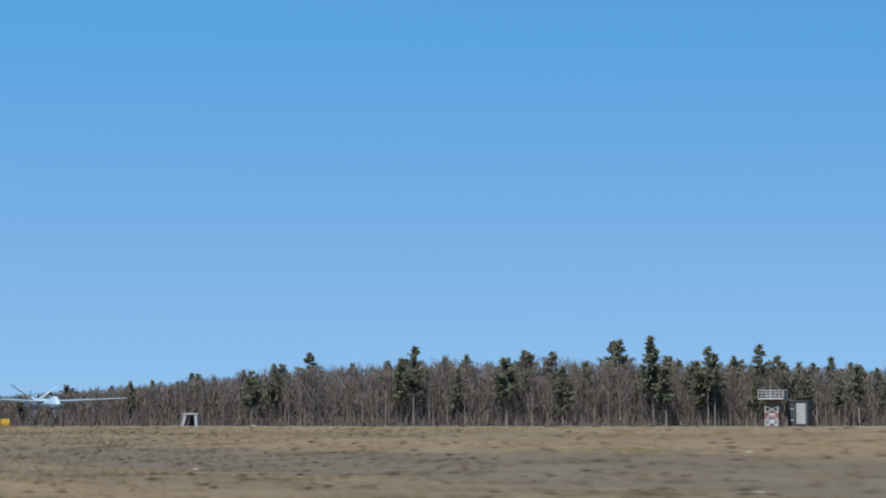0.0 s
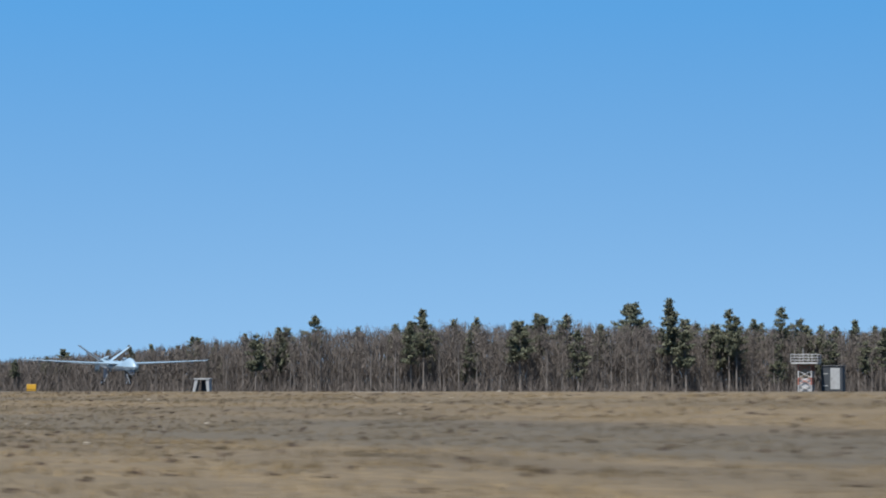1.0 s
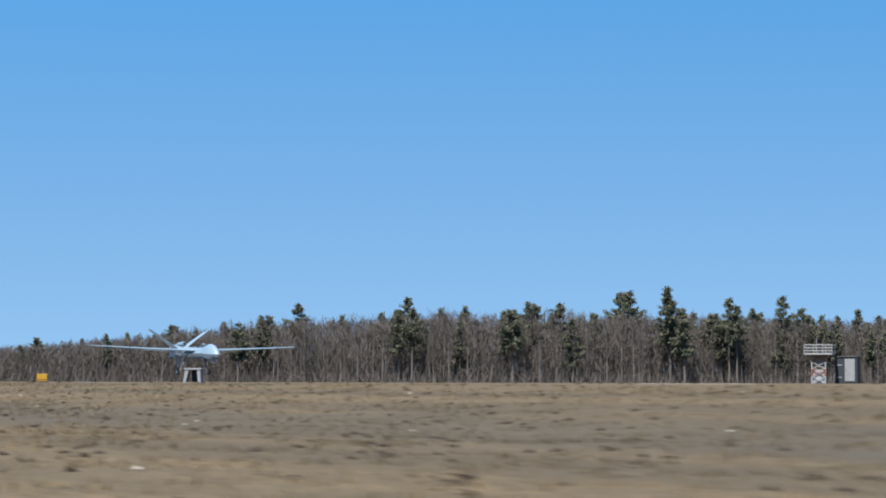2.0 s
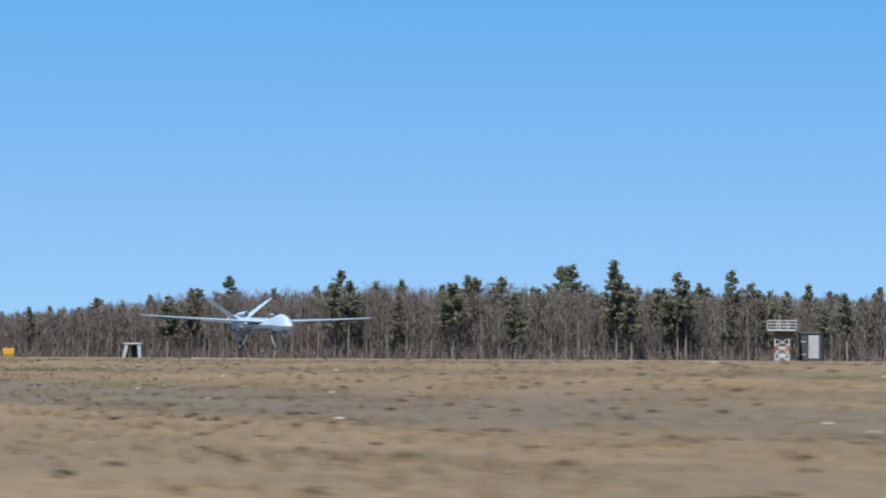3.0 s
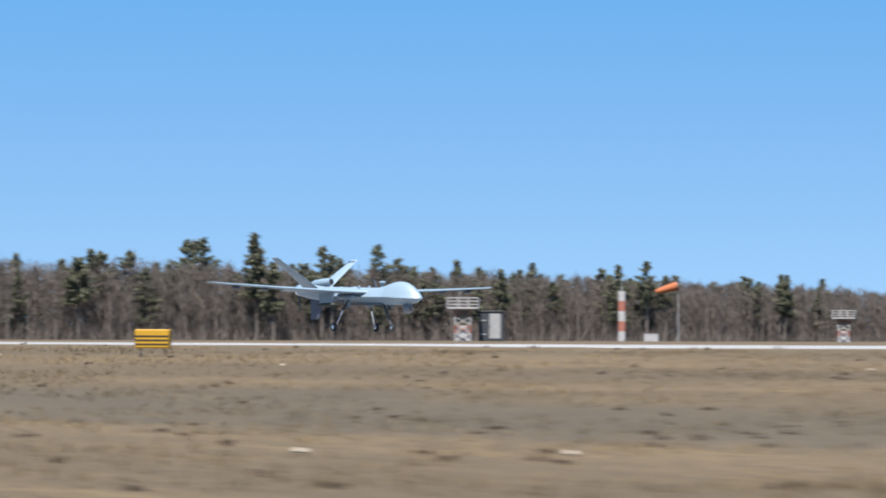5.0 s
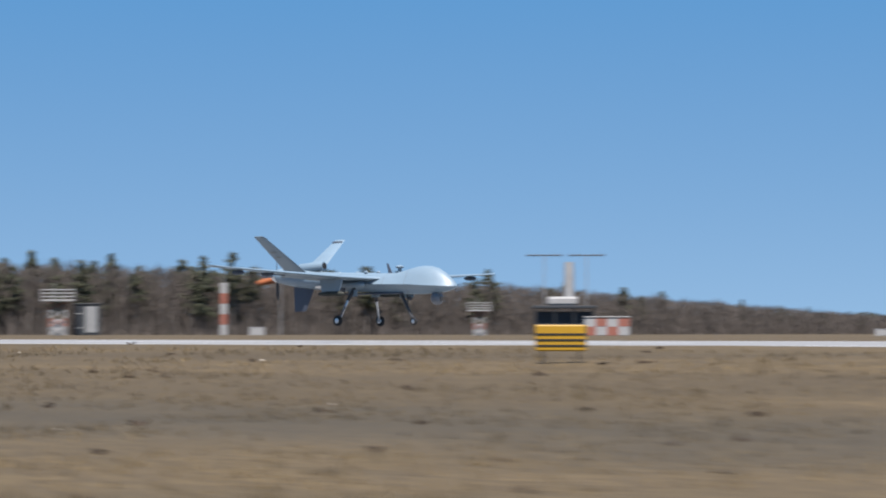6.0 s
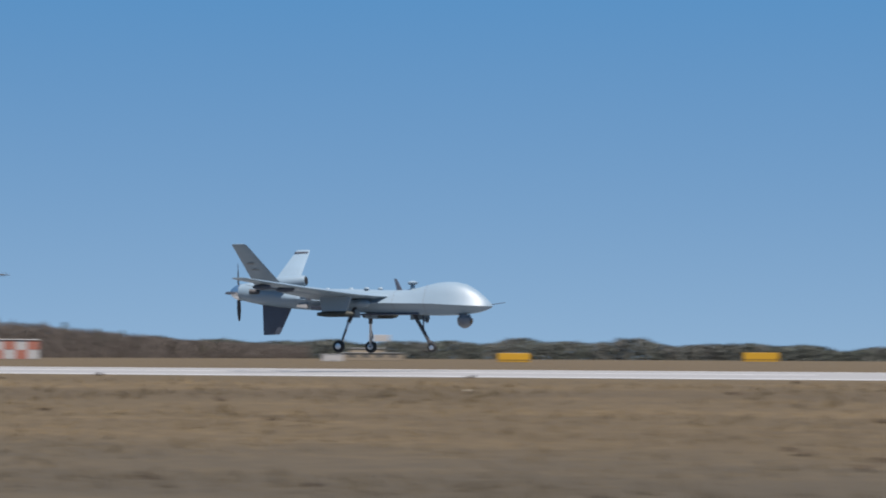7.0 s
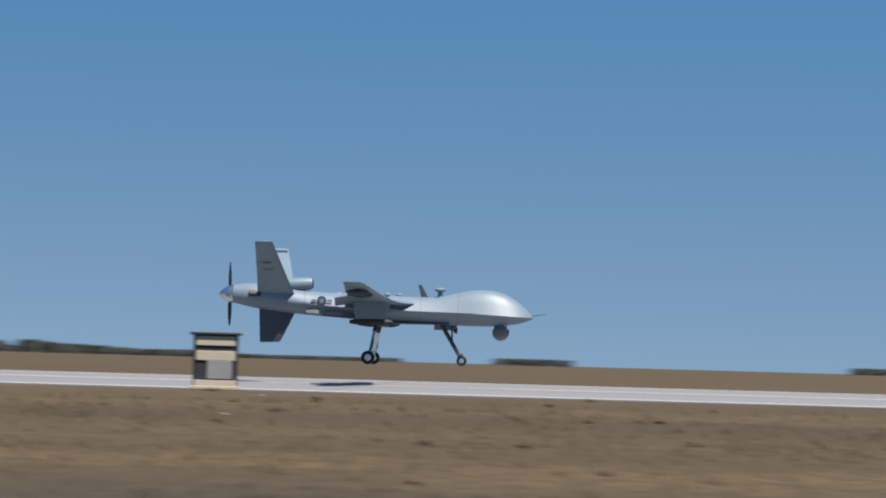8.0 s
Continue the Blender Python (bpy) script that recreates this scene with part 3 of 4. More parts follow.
def edge_of_wood(b):
    """Distance of the wood's edge from a spot on the field, by bearing in degrees."""
    return float(np.interp(b, [10, 46, 52, 56, 60, 64], [770, 770, 900, 1100, 1500, 2100]))


def wood_top(b):
    """Mean height of the wood, by bearing in degrees."""
    return float(np.interp(b, [14, 20, 24, 28, 32, 36, 40, 44, 48, 52, 56, 60, 64], [7.5, 9.5, 14, 20, 22.5, 22, 20.5, 19, 16.5, 14, 9.5, 5.0, 3.2])) * edge_of_wood(b) / 770


def pine_share(b):
    """Share of pines among the trees, by bearing."""
    return float(np.interp(b, [15, 28, 34, 46, 56], [0.22, 0.22, 0.47, 0.48, 0.3]))


def on_edge(b, deeper=0.0):
    d = edge_of_wood(b) + deeper
    return 110 - d * math.cos(radians(b)), -95 + d * math.sin(radians(b))


protos = [tree_proto(p, M_NEEDLE, "pine_tree", "tall dark green pine with a bare lower trunk") for p in PINES]
protos += [tree_proto(p, M_TWIG, "bare_tree", "leafless grey-brown hardwood tree at the wood edge") for p in BARES]
used = set()
b = 15.0
while b < 50:
    tall = wood_top(b) / 14
    k = int(rng.integers(0, 7)) if rng.random() < pine_share(b) else 7 + int(rng.integers(0, 6))
    x, y = on_edge(b, rng.uniform(0, 15))
    sc = tall * rng.uniform(0.68, 1.04) * (0.92 if k < 7 else 0.95) * (1.22 if k < 7 and rng.random() < 0.14 else 1.0)
    m = pose(x, y, -0.05, 0, 0, rng.uniform(0, 360))
    if k in used:
        ob = copy_thing(protos[k], m)
    else:
        used.add(k)
        ob = protos[k]
        ob.matrix_world = m
    ob.scale = (sc, sc, sc)
    b += math.degrees(rng.uniform(2.8, 6.0) / edge_of_wood(b))
for k, p in enumerate(protos):
    if k not in used:
        x, y = on_edge(30 + k, 20)
        p.matrix_world = pose(x, y, -0.05)


def crowd(name, label, picks, mats):
    """Many trees in one mesh a material: picks are (kind, x, y, scale, turn)."""
    base = thing(name, label, "wood", kind="stuff")
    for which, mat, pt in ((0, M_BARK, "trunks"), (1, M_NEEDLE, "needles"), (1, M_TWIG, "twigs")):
        chunks = []
        for k, x, y, sc, a in picks:
            if which == 1 and (k < 7) != (mat is M_NEEDLE):
                continue
            v, t = (PINES + BARES)[k][which]
            c, s_ = math.cos(a), math.sin(a)
            w = v @ np.array([[c, s_, 0], [-s_, c, 0], [0, 0, 1]]) * sc + (x, y, -0.05)
            chunks.append((w, t))
        if chunks:
            ob = tagged(new(pt, raw_mesh(pt, *join(chunks), mat)), kind="stuff")
            ob.parent = base
    return base


picks = []
for row in range(7):
    b = 14.0 + rng.uniform(0, 0.3)
    while b < 62:
        tall = wood_top(b) / 14
        k = int(rng.integers(0, 7)) if rng.random() < pine_share(b) * (0.55 if row else 0.25) else 7 + int(rng.integers(0, 6))
        x, y = on_edge(b, 10 + row * 9 + rng.uniform(-4, 4))
        picks.append((k, x, y, tall * rng.uniform(0.78, 1.02) * (0.95 if k < 7 else 1.0), rng.uniform(0, 6.28)))
        b += math.degrees(rng.uniform(3.4, 7.0) * (1 + max(0, b - 48) * 0.1) / edge_of_wood(b))
crowd("mixed_wood", "dense leafless wood with scattered dark pines", picks, None)

# brush along the wood's foot
n = 26000
bs = rng.uniform(14, 60, n)
pts = np.array([on_edge(v, rng.uniform(-5, 45)) for v in bs])
hh = rng.uniform(0.2, 1, n) ** 1.6 * 7.0
c = np.c_[pts, hh * 0.5]
w = unit(rng.normal(0, 0.35, (n, 3)) + (0, 0, 1))
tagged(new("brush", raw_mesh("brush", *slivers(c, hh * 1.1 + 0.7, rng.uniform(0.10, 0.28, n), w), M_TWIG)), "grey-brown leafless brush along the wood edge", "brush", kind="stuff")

# the mass of fine branches inside the wood
n = 380000
tab = np.linspace(14, 63, 400)
dens = np.array([min(1.0, (770 / edge_of_wood(v)) ** 0.9) for v in tab])
cum = np.cumsum(dens)
bs = np.interp(rng.uniform(0, cum[-1], n), cum, tab)
far = np.array([edge_of_wood(v) for v in bs]) / 440
deep = rng.uniform(8, 76, n)
rad = far * 440 + deep
tops = np.array([wood_top(v) for v in bs]) * (0.97 + 0.15 * np.array([noise.noise((v * 2.3, d * 0.05, 5)) + 0.7 * noise.noise((v * 9, d * 0.12, 8)) for v, d in zip(bs, deep)]))
up = rng.uniform(0, 1, n) ** 1.05
c = np.c_[110 - rad * np.cos(np.radians(bs)), -95 + rad * np.sin(np.radians(bs)), up * tops]
w = unit(rng.normal(0, 0.34, (n, 3)) + (0, 0, 1))
ln = rng.uniform(0.7, 2.4, n) * (1.15 - 0.6 * up)
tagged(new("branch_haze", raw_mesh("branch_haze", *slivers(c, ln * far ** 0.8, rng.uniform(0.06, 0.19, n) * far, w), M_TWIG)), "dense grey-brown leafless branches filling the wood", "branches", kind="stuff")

# far woods along the horizon
chunks = []
for b in np.arange(60, 86, 0.06):
    fade = float(np.interp(b, [60, 68, 76, 80, 83, 86], [1.1, 1.3, 1.0, 0.5, 0.2, 0.15])) * (0.75 + 0.5 * noise.noise((b * 0.9, 0, 0)))
    if b > 77 and noise.noise((b * 1.7, 3, 0)) > 0.25:
        continue
    d = 2100 + rng.uniform(-60, 200)
    x, y = 40 - d * math.cos(radians(b)), -95 + d * math.sin(radians(b))
    k = 110
    c = np.c_[rng.normal(0, 3.0, k), rng.normal(0, 3.0, k), rng.uniform(0.2, 15, k) * max(0.15, fade)] + (x, y, 0)
    chunks.append(slivers(c, rng.uniform(2.0, 4.5, k), rng.uniform(0.9, 2.2, k), unit(rng.normal(0, 0.6, (k, 3)) + (0, 0, 1))))
for b0, b1 in ((78.2, 79.6), (89.0, 90.6), (96.5, 99)):
    for b in np.arange(b0, b1, 0.05):
        d = 2300
        x, y = 6 - d * math.cos(radians(b)), -95 + d * math.sin(radians(b))
        k = 40
        c = np.c_[rng.normal(0, 3.0, k), rng.normal(0, 3.0, k), rng.uniform(0.2, 5.5, k)] + (x, y, 0)
        chunks.append(slivers(c, rng.uniform(1.5, 3.0, k), rng.uniform(0.9, 2.0, k), unit(rng.normal(0, 0.6, (k, 3)) + (0, 0, 1))))
tagged(new("far_woods", raw_mesh("far_woods", *join(chunks), M_WOODS)), "low dark line of distant woods on the horizon", "woods", kind="stuff")


# ---------------------------------------------------------------- airfield equipment
def facing(x, y, eye=80):
    """Turn that shows a thing's front (-y) to the middle of the camera's way."""
    return math.degrees(math.atan2(y + 94.4, x - eye)) - 90


def platform_tower(x, y, size, turn, label):
    base = thing("platform_tower", label, "platform", pose(x, y, -0.03, 0, 0, turn))
    h, w = 3.9 * size, 2.2 * size
    for sx in (-1, 1):
        for sy in (-1, 1):
            for k in range(4):
                part("leg", Geo().box((sx * w * 0.42, sy * w * 0.42, h * (k + 0.5) / 4), (0.16 * size, 0.16 * size, h / 4)), M_WHITE if k % 2 == 0 else M_RED, base)
    for k in range(4):
        z0, z1 = h * k / 4, h * (k + 1) / 4
        for sy in (-1, 1):
            for d in (-1, 1):
                part("brace", Geo().tube((-d * w * 0.42, sy * w * 0.42, z0 + 0.05), (d * w * 0.42, sy * w * 0.42, z1), 0.05 * size, n=6), M_WHITE if k % 2 == 0 else M_RED, base)
    part("cabinet", Geo().box((0, 0, h * 0.24), (w * 0.70, w * 0.70, h * 0.48), 0.04), M_WHITE, base, "white equipment cabinet")
    part("upper_cabinet", Geo().box((0, 0, h * 0.73), (w * 0.64, w * 0.64, h * 0.50), 0.04), M_TAN, base, "tan upper cabinet")
    dw = 3.8 * size
    part("deck", Geo().box((0, 0, h + 0.12 * size), (dw, dw * 0.8, 0.22 * size), 0.03), M_WHITE, base)
    for z in (0.55, 0.95, 1.35):
        rail = Geo()
        for sy in (-1, 1):
            rail.tube((-dw / 2, sy * dw * 0.4, h + z * size), (dw / 2, sy * dw * 0.4, h + z * size), 0.05 * size, n=6)
        for sx in (-1, 1):
            rail.tube((sx * dw / 2, -dw * 0.4, h + z * size), (sx * dw / 2, dw * 0.4, h + z * size), 0.05 * size, n=6)
        part("rail", rail, M_WHITE, base)
    for sx in (-1, -0.33, 0.33, 1):
        for sy in (-1, 1):
            part("post", Geo().tube((sx * dw / 2, sy * dw * 0.4, h + 0.2 * size), (sx * dw / 2, sy * dw * 0.4, h + 1.38 * size), 0.05 * size, n=6), M_WHITE, base)
    part("mast", Geo().tube((-0.4 * size, 0, h), (-0.4 * size, 0, h + 2.2 * size), 0.045 * size, n=6), M_GREYBOX, base)
    return base


def dark_shed(x, y, turn, size):
    base = thing("equipment_shed", "dark steel equipment shed with a pale grey door", "shed", pose(x, y, -0.03, 0, 0, turn) @ Matrix.Scale(size, 4))
    part("body", Geo().box((0, 0, 1.7), (2.9, 2.4, 3.4), 0.05), M_DARKBOX, base)
    part("roof", Geo().box((0, 0, 3.47), (3.1, 2.6, 0.14), 0.04), M_DARKBOX, base)
    door = part("door", Geo().box((0.45, -1.225, 1.75), (1.3, 0.06, 2.9), 0.02), M_GREYBOX, base, "pale grey door panel")
    part("handle", Geo().box((0.0, -1.28, 1.7), (0.06, 0.06, 0.3), 0.01), M_STRUT, door)
    for z in (0.8, 2.4):
        part("vent", Geo().box((-0.9, -1.22, z), (0.7, 0.05, 0.14), 0.01), M_GREYBOX, base)


def shelter(x, y, turn, size):
    base = thing("shelter", "open grey metal shelter with slanted side panels", "shelter", pose(x, y, -0.03, 0, 0, turn) @ Matrix.Scale(size, 4))
    part("roof", Geo().box((0, 0, 2.25), (3.0, 2.0, 0.28), 0.05), M_GREYBOX, base)
    for sx, tilt in ((-1, 0.35), (1, 0.0)):
        part("side_panel", Geo().rings([[(sx * 1.15 - 0.25 - tilt, -0.9, 0), (sx * 1.15 + 0.25 - tilt, -0.9, 0), (sx * 1.15 + 0.25 - tilt, 0.9, 0), (sx * 1.15 - 0.25 - tilt, 0.9, 0)], [(sx * 1.0 - 0.3, -0.9, 2.12), (sx * 1.0 + 0.3, -0.9, 2.12), (sx * 1.0 + 0.3, 0.9, 2.12), (sx * 1.0 - 0.3, 0.9, 2.12)]]), M_GREYBOX, base)
    part("back_panel", Geo().box((0.2, 0.92, 1.1), (1.6, 0.06, 2.1), 0.01), M_DARKBOX, base)


def yellow_marker(x, y, z, w, h, stripes, turn, label, lift=0.0):
    base = thing("runway_marker_sign", label, "sign", pose(x, y, z, 0, 0, turn), group="yellow runway markers")
    part("board", Geo().box((0, 0, lift + h * 0.56), (w, 0.30, h * 0.88), 0.03), M_YELLOW, base)
    for k in range(stripes):
        part("stripe", Geo().box((0, -0.154, lift + h * (0.30 + 0.19 * k)), (w * 0.98, 0.012, h * 0.07)), M_SIGNBLACK, base, "black stripe")
    for sx in (-0.36, 0.36):
        part("foot", Geo().box((sx * w, 0, (lift + h * 0.13) / 2), (0.035, 0.05, lift + h * 0.13), 0.01), M_STRUT, base)


def striped_pole(x, y, turn, size):
    base = thing("banded_mast", "red and white banded mast with a wide box section", "mast", pose(x, y, -0.03, 0, 0, turn) @ Matrix.Scale(size, 4))
    for k in range(5):
        part("band", Geo().box((0, 0, 0.65 + 1.3 * k), (0.85, 0.8, 1.29), 0.03), M_WHITE if k % 2 == 0 else M_RED, base)
    part("cap", Geo().tube((0, 0, 6.5), (0, 0, 8.1), 0.05, n=8), M_GREYBOX, base)


def windsock(x, y, turn, size):
    base = thing("windsock", "faded orange windsock streaming from a thin pole", "windsock", pose(x, y, -0.03, 0, 0, turn) @ Matrix.Scale(size, 4))
    part("pole", Geo().tube((0, 0, 0), (0, 0, 7.6), 0.08, 0.05, 10), M_GREYBOX, base)
    part("sock", Geo().turn((0.1, 0, 7.3), (2.9, 0.3, 6.5), [(0, 0.55), (0.25, 0.52), (0.55, 0.44), (1, 0.28)], 16), M_ORANGE, base, "orange fabric sock", smooth=True)
    part("hoop", Geo().turn((0.02, 0, 7.32), (0.14, 0, 7.29), [(0, 0.56), (1, 0.57)], 16), M_STRUT, base)


def antenna_station(x, y, turn, size):
    base = thing("antenna_station", "antenna station with two T-shaped masts, white column and dark platform", "antenna", pose(x, y, -0.03, 0, 0, turn) @ Matrix.Scale(size, 4))
    plat = part("platform", Geo().box((0.6, 0, 3.55), (8.0, 3.0, 0.35), 0.05), M_DARKBOX, base, "dark steel platform")
    for sx in (-3.0, -0.6, 1.8, 4.2):
        for sy in (-1.2, 1.2):
            part("leg", Geo().tube((sx, sy, 0), (sx, sy, 3.4), 0.12, n=8), M_DARKBOX, base)
        part("brace", Geo().tube((sx, -1.2, 0.3), (sx, 1.2, 3.3), 0.06, n=6), M_DARKBOX, base)
    part("skirt", Geo().box((0.6, 0.3, 1.9), (7.0, 1.6, 2.2), 0.06), M_DARKBOX, base, "dark equipment housing")
    part("tank", Geo().box((0.4, -0.4, 4.3), (3.8, 1.6, 1.1), 0.25), M_WHITE, base, "white equipment housing")
    part("column", Geo().turn((1.2, 0, 4.6), (1.2, 0, 9.2), [(0, 0.66), (0.7, 0.62), (1, 0.55)], 16), M_WHITE, base, "white column")
    for sx in (-1.9, 3.4):
        mast = part("mast", Geo().tube((sx, 0, 3.6), (sx, 0, 10.0), 0.08, 0.06, 8), M_GREYBOX, base)
        part("crossbar", Geo().box((sx, 0, 10.05), (4.5, 0.22, 0.16), 0.03), M_STRUT, mast)
        for d in (-2, -1, 1, 2):
            part("dipole", Geo().tube((sx + d, 0, 9.75), (sx + d, 0, 10.35), 0.03, n=6), M_STRUT, mast)


def chequered_box(x, y, turn, size):
    base = thing("chequered_hut", "low hut in faded red and white checks", "hut", pose(x, y, -0.03, 0, 0, turn) @ Matrix.Scale(size, 4))
    part("body", Geo().box((0, 0, 1.0), (5.0, 2.2, 2.0), 0.05), M_WHITE, base)
    part("roof", Geo().box((0, 0, 2.05), (5.2, 2.4, 0.12), 0.04), M_WHITE, base)
    for i in range(4):
        for j in range(2):
            if (i + j) % 2 == 0:
                part("panel", Geo().box((-1.86 + 1.24 * i, -1.108, 0.5 + 1.0 * j), (1.22, 0.02, 0.97)), M_RED, base, "faded red panel")


def plain_box(x, y, w, d, h, turn, name, label, category, mat):
    base = thing(name, label, category, pose(x, y, -0.03, 0, 0, turn))
    part("body", Geo().box((0, 0, h * 0.47), (w, d, h * 0.94), 0.04), mat, base)
    part("lid", Geo().box((0, 0, h * 0.96), (w * 1.04, d * 1.06, h * 0.08), 0.02), mat, base)
    part("door", Geo().box((0, -d / 2 - 0.015, h * 0.45), (w * 0.4, 0.03, h * 0.6), 0.005), mat, base)


def board_on_posts(x, y, turn, size):
    base = thing("sign_board", "white sign board raised on two thin posts", "sign", pose(x, y, -0.03, 0, 0, turn) @ Matrix.Scale(size, 4))
    part("board", Geo().box((0, 0, 4.2), (3.4, 0.14, 1.25), 0.03), M_WHITE, base)
    for sx in (-1.2, 1.2):
        part("post", Geo().tube((sx, 0.1, 0), (sx, 0.1, 4.7), 0.06, n=8), M_GREYBOX, base)


def low_building(x, y, turn, size):
    base = thing("low_building", "low tan flat-roofed building in two steps", "building", pose(x, y, -0.03, 0, 0, turn) @ Matrix.Scale(size, 4))
    part("wall", Geo().box((0, 0, 0.65), (11.0, 5.0, 1.3), 0.05), M_TAN, base)
    part("upper_wall", Geo().box((-1.0, 0.3, 1.7), (6.0, 4.0, 0.8), 0.05), M_TAN, base)
    part("roof", Geo().box((0, 0, 1.34), (11.3, 5.3, 0.10), 0.03), M_GREYBOX, base)
    part("upper_roof", Geo().box((-1.0, 0.3, 2.15), (6.3, 4.3, 0.12), 0.03), M_GREYBOX, base)
    for k in range(4):
        part("window", Geo().box((-3.6 + 2.4 * k, -2.51, 0.8), (1.0, 0.04, 0.55)), M_DARKBOX, base)


def distance_cabinet(x, y, z, turn):
    base = thing("roadside_cabinet", "dark framed cabinet with cream bands beside the runway", "cabinet", pose(x, y, z, 0, 0, turn))
    part("frame", Geo().box((0, 0.06, 0.72), (1.12, 0.55, 1.30), 0.03), M_DARKBOX, base)
    part("foot", Geo().box((0, 0, 0.05), (1.25, 0.7, 0.10), 0.02), M_CREAM, base)
    for zz, hh, w in ((1.22, 0.24, 0.98), (0.85, 0.24, 0.98), (0.17, 0.14, 1.05)):
        part("band", Geo().box((0, -0.235, zz), (w, 0.04, hh), 0.01), M_CREAM, base, "cream band")
    part("panel", Geo().box((0.1, -0.235, 0.50), (0.62, 0.04, 0.46), 0.01), M_GREYBOX, base, "weathered grey panel")
    part("cap", Geo().box((0, 0.05, 1.40), (1.3, 0.75, 0.07), 0.02), M_DARKBOX, base)


# places of the airfield equipment
def out_from(x, bearing, d):
    """A spot d metres from (x, -94.4) on the field, at that bearing."""
    return x - d * math.cos(radians(bearing)), -94.4 + d * math.sin(radians(bearing))


TOWER = out_from(143, 40.0, 680)
SHED = out_from(143, 40.6, 686)
SHELTER = out_from(250, 22.0, 720)
YSIGN = out_from(280, 17.4, 480)
POLE = out_from(79, 47.2, 640)
BOXA = out_from(79, 47.9, 625)
SOCK = out_from(79, 48.4, 650)
HUT = out_from(79, 52.6, 520)
ANT = out_from(79, 54.3, 560)
CHECK = out_from(79, 55.3, 540)
YM0 = (42.1, -43.0)
BOARD = out_from(52, 65.5, 640)
LOWB = out_from(52, 65.3, 625)
BOXB = (-142.5, 307.1)
YM1 = out_from(42.5, 69.1, 350)
YM2 = out_from(42.5, 74.3, 560)
CAB = (-2.2, -26.9)

platform_tower(TOWER[0], TOWER[1], 2.0, facing(*TOWER), "white-railed platform on a red and white lattice base")
dark_shed(SHED[0], SHED[1], facing(*SHED), 2.1)
shelter(SHELTER[0], SHELTER[1], facing(*SHELTER) - 8, 1.5)
yellow_marker(YSIGN[0], YSIGN[1], -0.03, 1.6, 1.3, 1, facing(*YSIGN), "small yellow taxiway sign with a dark stripe")
striped_pole(POLE[0], POLE[1], facing(*POLE), 1.9)
plain_box(BOXA[0], BOXA[1], 3.4, 2.0, 1.9, facing(*BOXA), "utility_box", "small white utility box on the grass", "utility box", M_WHITE)
windsock(SOCK[0], SOCK[1], facing(*SOCK) + 180, 1.9)
platform_tower(HUT[0], HUT[1], 1.2, facing(*HUT), "small white-railed platform on a red and white base")
antenna_station(ANT[0], ANT[1], facing(*ANT), 1.65)
chequered_box(CHECK[0], CHECK[1], facing(*CHECK), 1.8)
yellow_marker(YM0[0], YM0[1], -0.36, 1.19, 0.70, 3, facing(*YM0), "yellow marker board with black stripes on short posts", 0.28)
board_on_posts(BOARD[0], BOARD[1], facing(*BOARD), 1.25)
low_building(LOWB[0], LOWB[1], facing(*LOWB), 1.3)
plain_box(BOXB[0], BOXB[1], 3.4, 1.6, 1.2, facing(*BOXB), "container", "small white container on the far grass", "container", M_WHITE)
yellow_marker(YM1[0], YM1[1], -0.03, 4.2, 1.3, 1, facing(*YM1), "yellow marker board with a dark stripe on far grass")
yellow_marker(YM2[0], YM2[1], -0.03, 7.2, 2.1, 1, facing(*YM2), "wide yellow marker board on the far grass")
distance_cabinet(CAB[0], CAB[1], 0.04, facing(*CAB, 6))

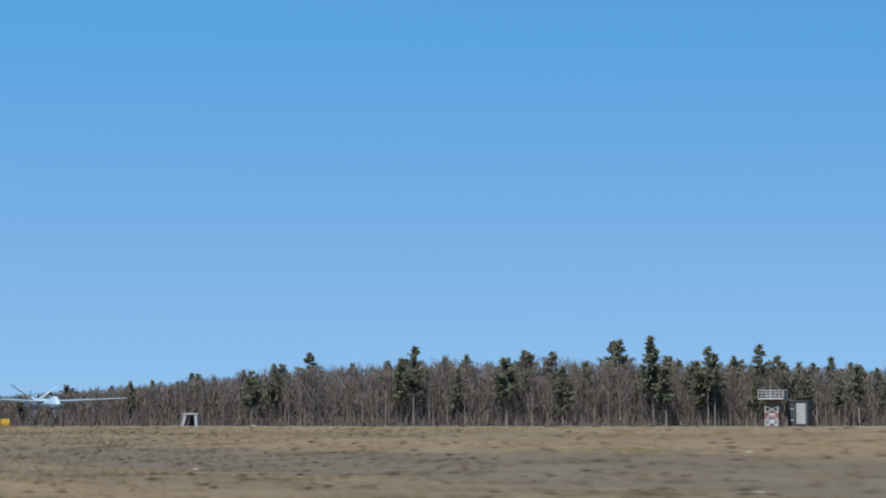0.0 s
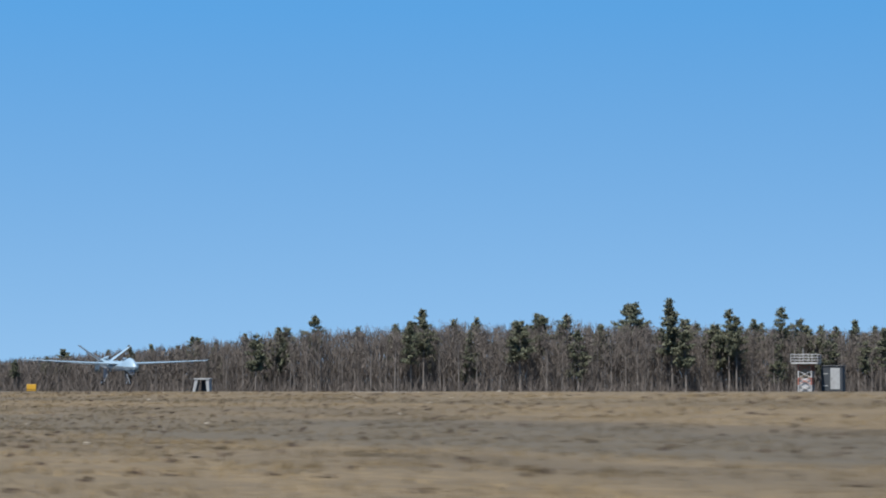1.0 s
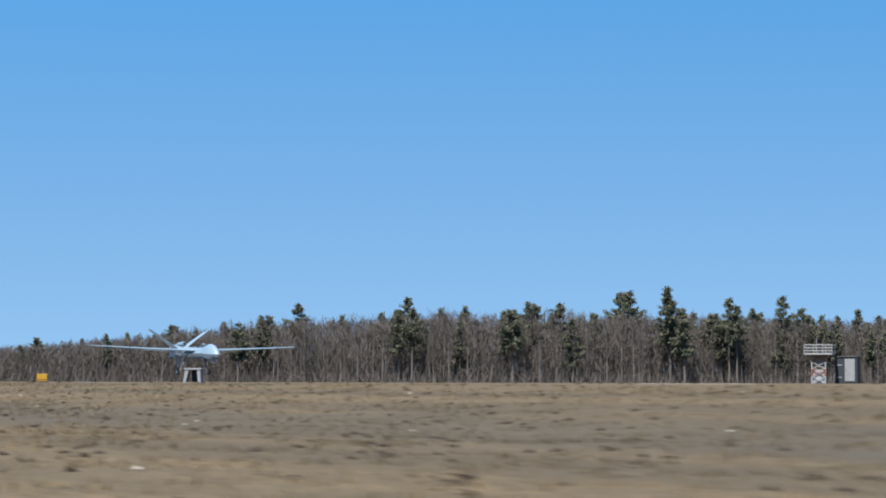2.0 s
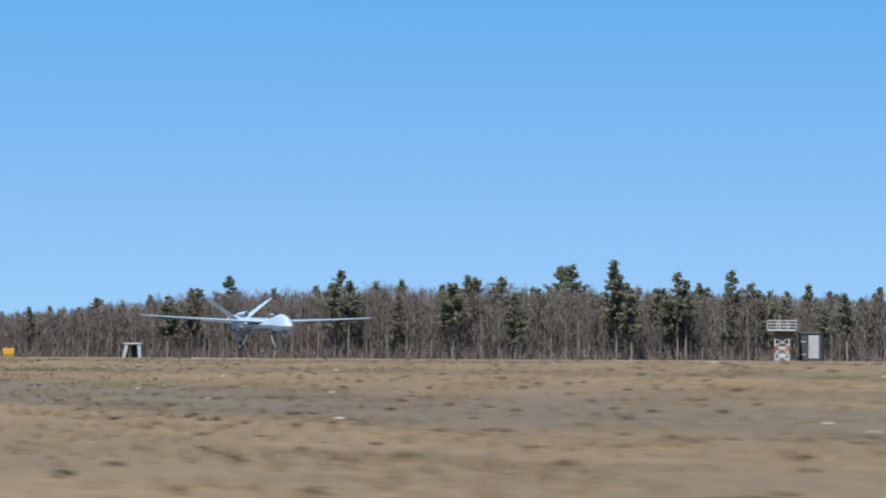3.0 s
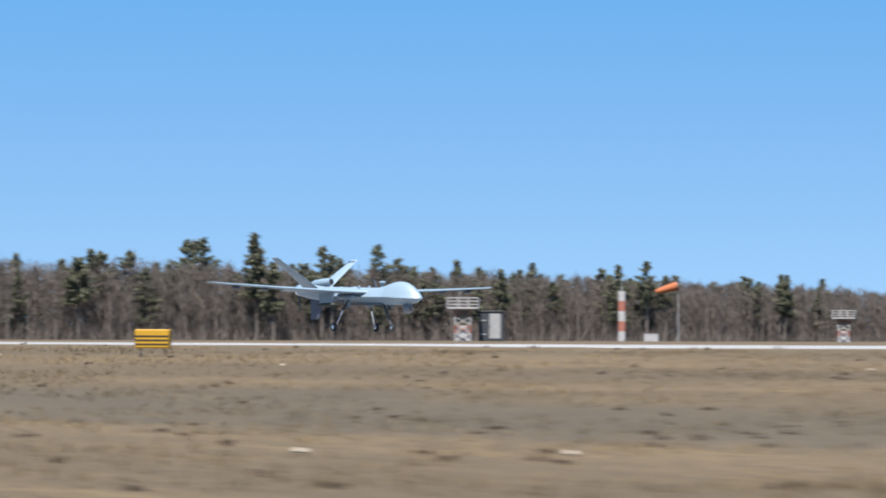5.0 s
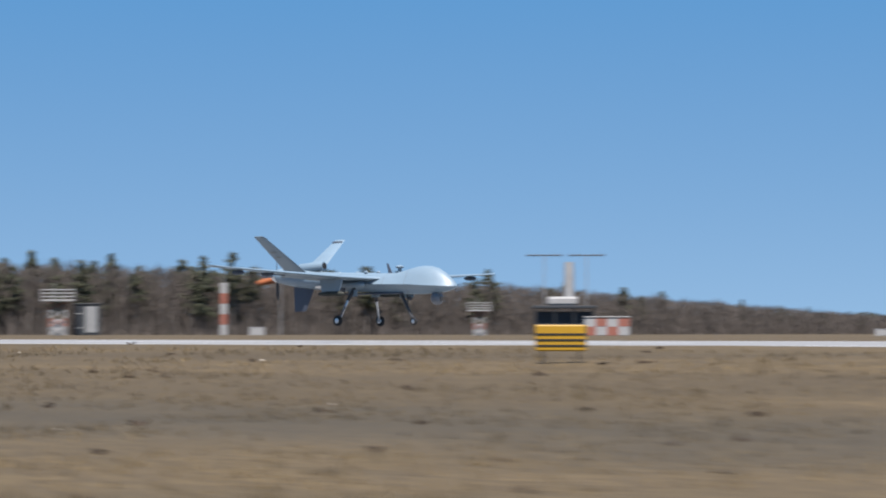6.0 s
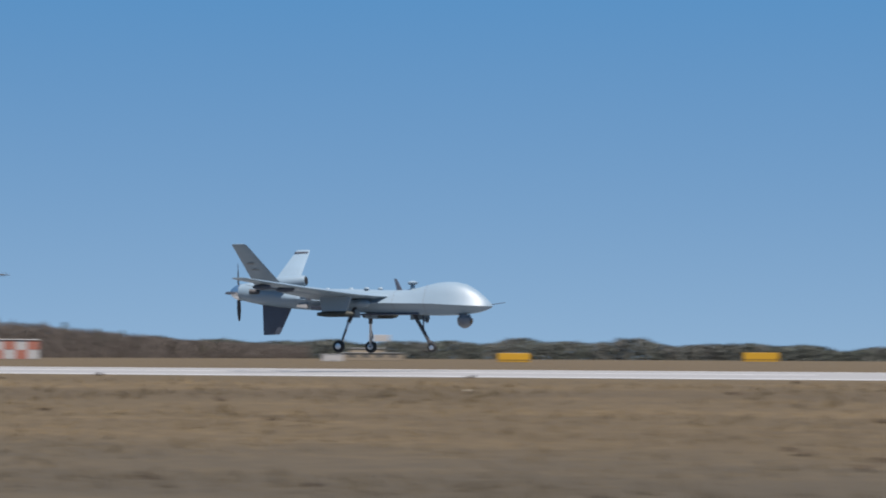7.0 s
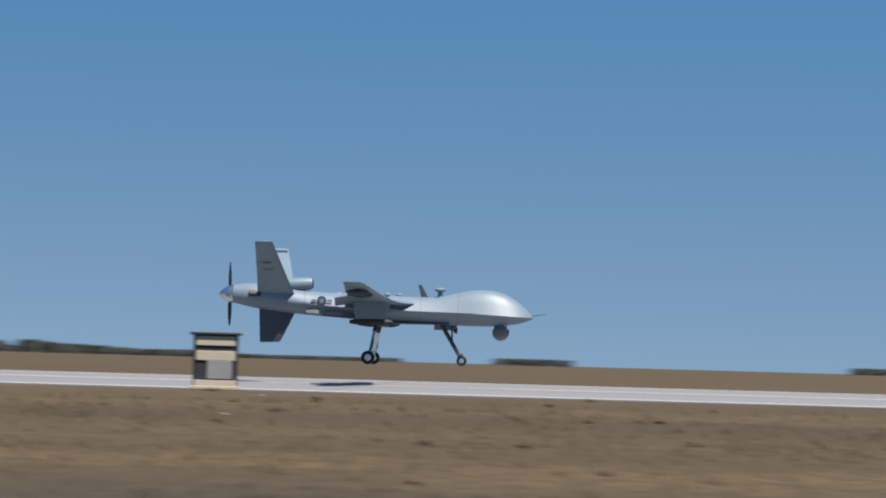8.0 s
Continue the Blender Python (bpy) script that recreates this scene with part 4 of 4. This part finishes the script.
# ---------------------------------------------------------------- grass, weeds and stones
n = 120000
gx = rng.uniform(-25, 285, n)
gy = rng.uniform(-84, -36, n)
clump = np.array([noise.noise((x * 0.22, y * 0.3, 9)) for x, y in zip(gx, gy)])
keep = rng.random(n) < 0.45 + 1.1 * clump
gx, gy = gx[keep], gy[keep]
gz = np.array([ground_z(x, y) + min(1, (-26 - y) / 10) * (0.10 * noise.noise((x * 0.05, y * 0.09, 0)) + 0.05 * noise.noise((x * 0.3, y * 0.3, 4))) for x, y in zip(gx, gy)])
chunks = []
for k in range(4):
    m = len(gx)
    hh = rng.uniform(0.05, 0.19, m)
    w = unit(rng.normal(0, 0.5, (m, 3)) * (1, 1, 0.2) + (0, 0, 1))
    c = np.c_[gx, gy, gz] + np.c_[rng.normal(0, 0.06, m), rng.normal(0, 0.06, m), hh * 0.4]
    chunks.append(slivers(c, hh, rng.uniform(0.008, 0.03, m), w))
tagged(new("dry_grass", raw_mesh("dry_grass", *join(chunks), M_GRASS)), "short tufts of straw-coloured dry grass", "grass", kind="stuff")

chunks = []
for _ in range(1500):
    x, y = rng.uniform(-25, 285), rng.uniform(-84, -31)
    if x < 75 and rng.random() < 0.65:
        continue
    z = ground_z(x, y) + min(1, (-26 - y) / 10) * (0.10 * noise.noise((x * 0.05, y * 0.09, 0)) + 0.05 * noise.noise((x * 0.3, y * 0.3, 4)))
    r = rng.uniform(0.02, 0.065)
    k = 20
    c = rng.normal(0, r, (k, 3)) * (1.5, 1.5, 0.5) + (x, y, z + r * 0.6)
    chunks.append(slivers(c, rng.uniform(0.05, 0.14, k), rng.uniform(0.02, 0.06, k), unit(rng.normal(size=(k, 3)) + (0, 0, 0.6))))
tagged(new("withered_weeds", raw_mesh("withered_weeds", *join(chunks), M_WEED)), "scattered dark clumps of withered weeds", "weeds", kind="stuff")

g = Geo()
for _ in range(60):
    x, y = rng.uniform(-25, 285), rng.uniform(-80, -32)
    z = ground_z(x, y) + 0.02
    r = rng.uniform(0.03, 0.08)
    rings = []
    for lv, sc in ((0, 0.8), (0.35, 1.0), (0.75, 0.7), (1.0, 0.3)):
        rings.append([(x + r * 1.4 * sc * math.cos(a) * rng.uniform(0.8, 1.15), y + r * sc * math.sin(a) * rng.uniform(0.8, 1.15), z + r * lv) for a in np.linspace(0, 6.283, 7, endpoint=False)])
    g.rings(rings)
tagged(part("pale_stones", g, M_STONE), "scattered pale stones in the dry grass", "stones", kind="stuff")
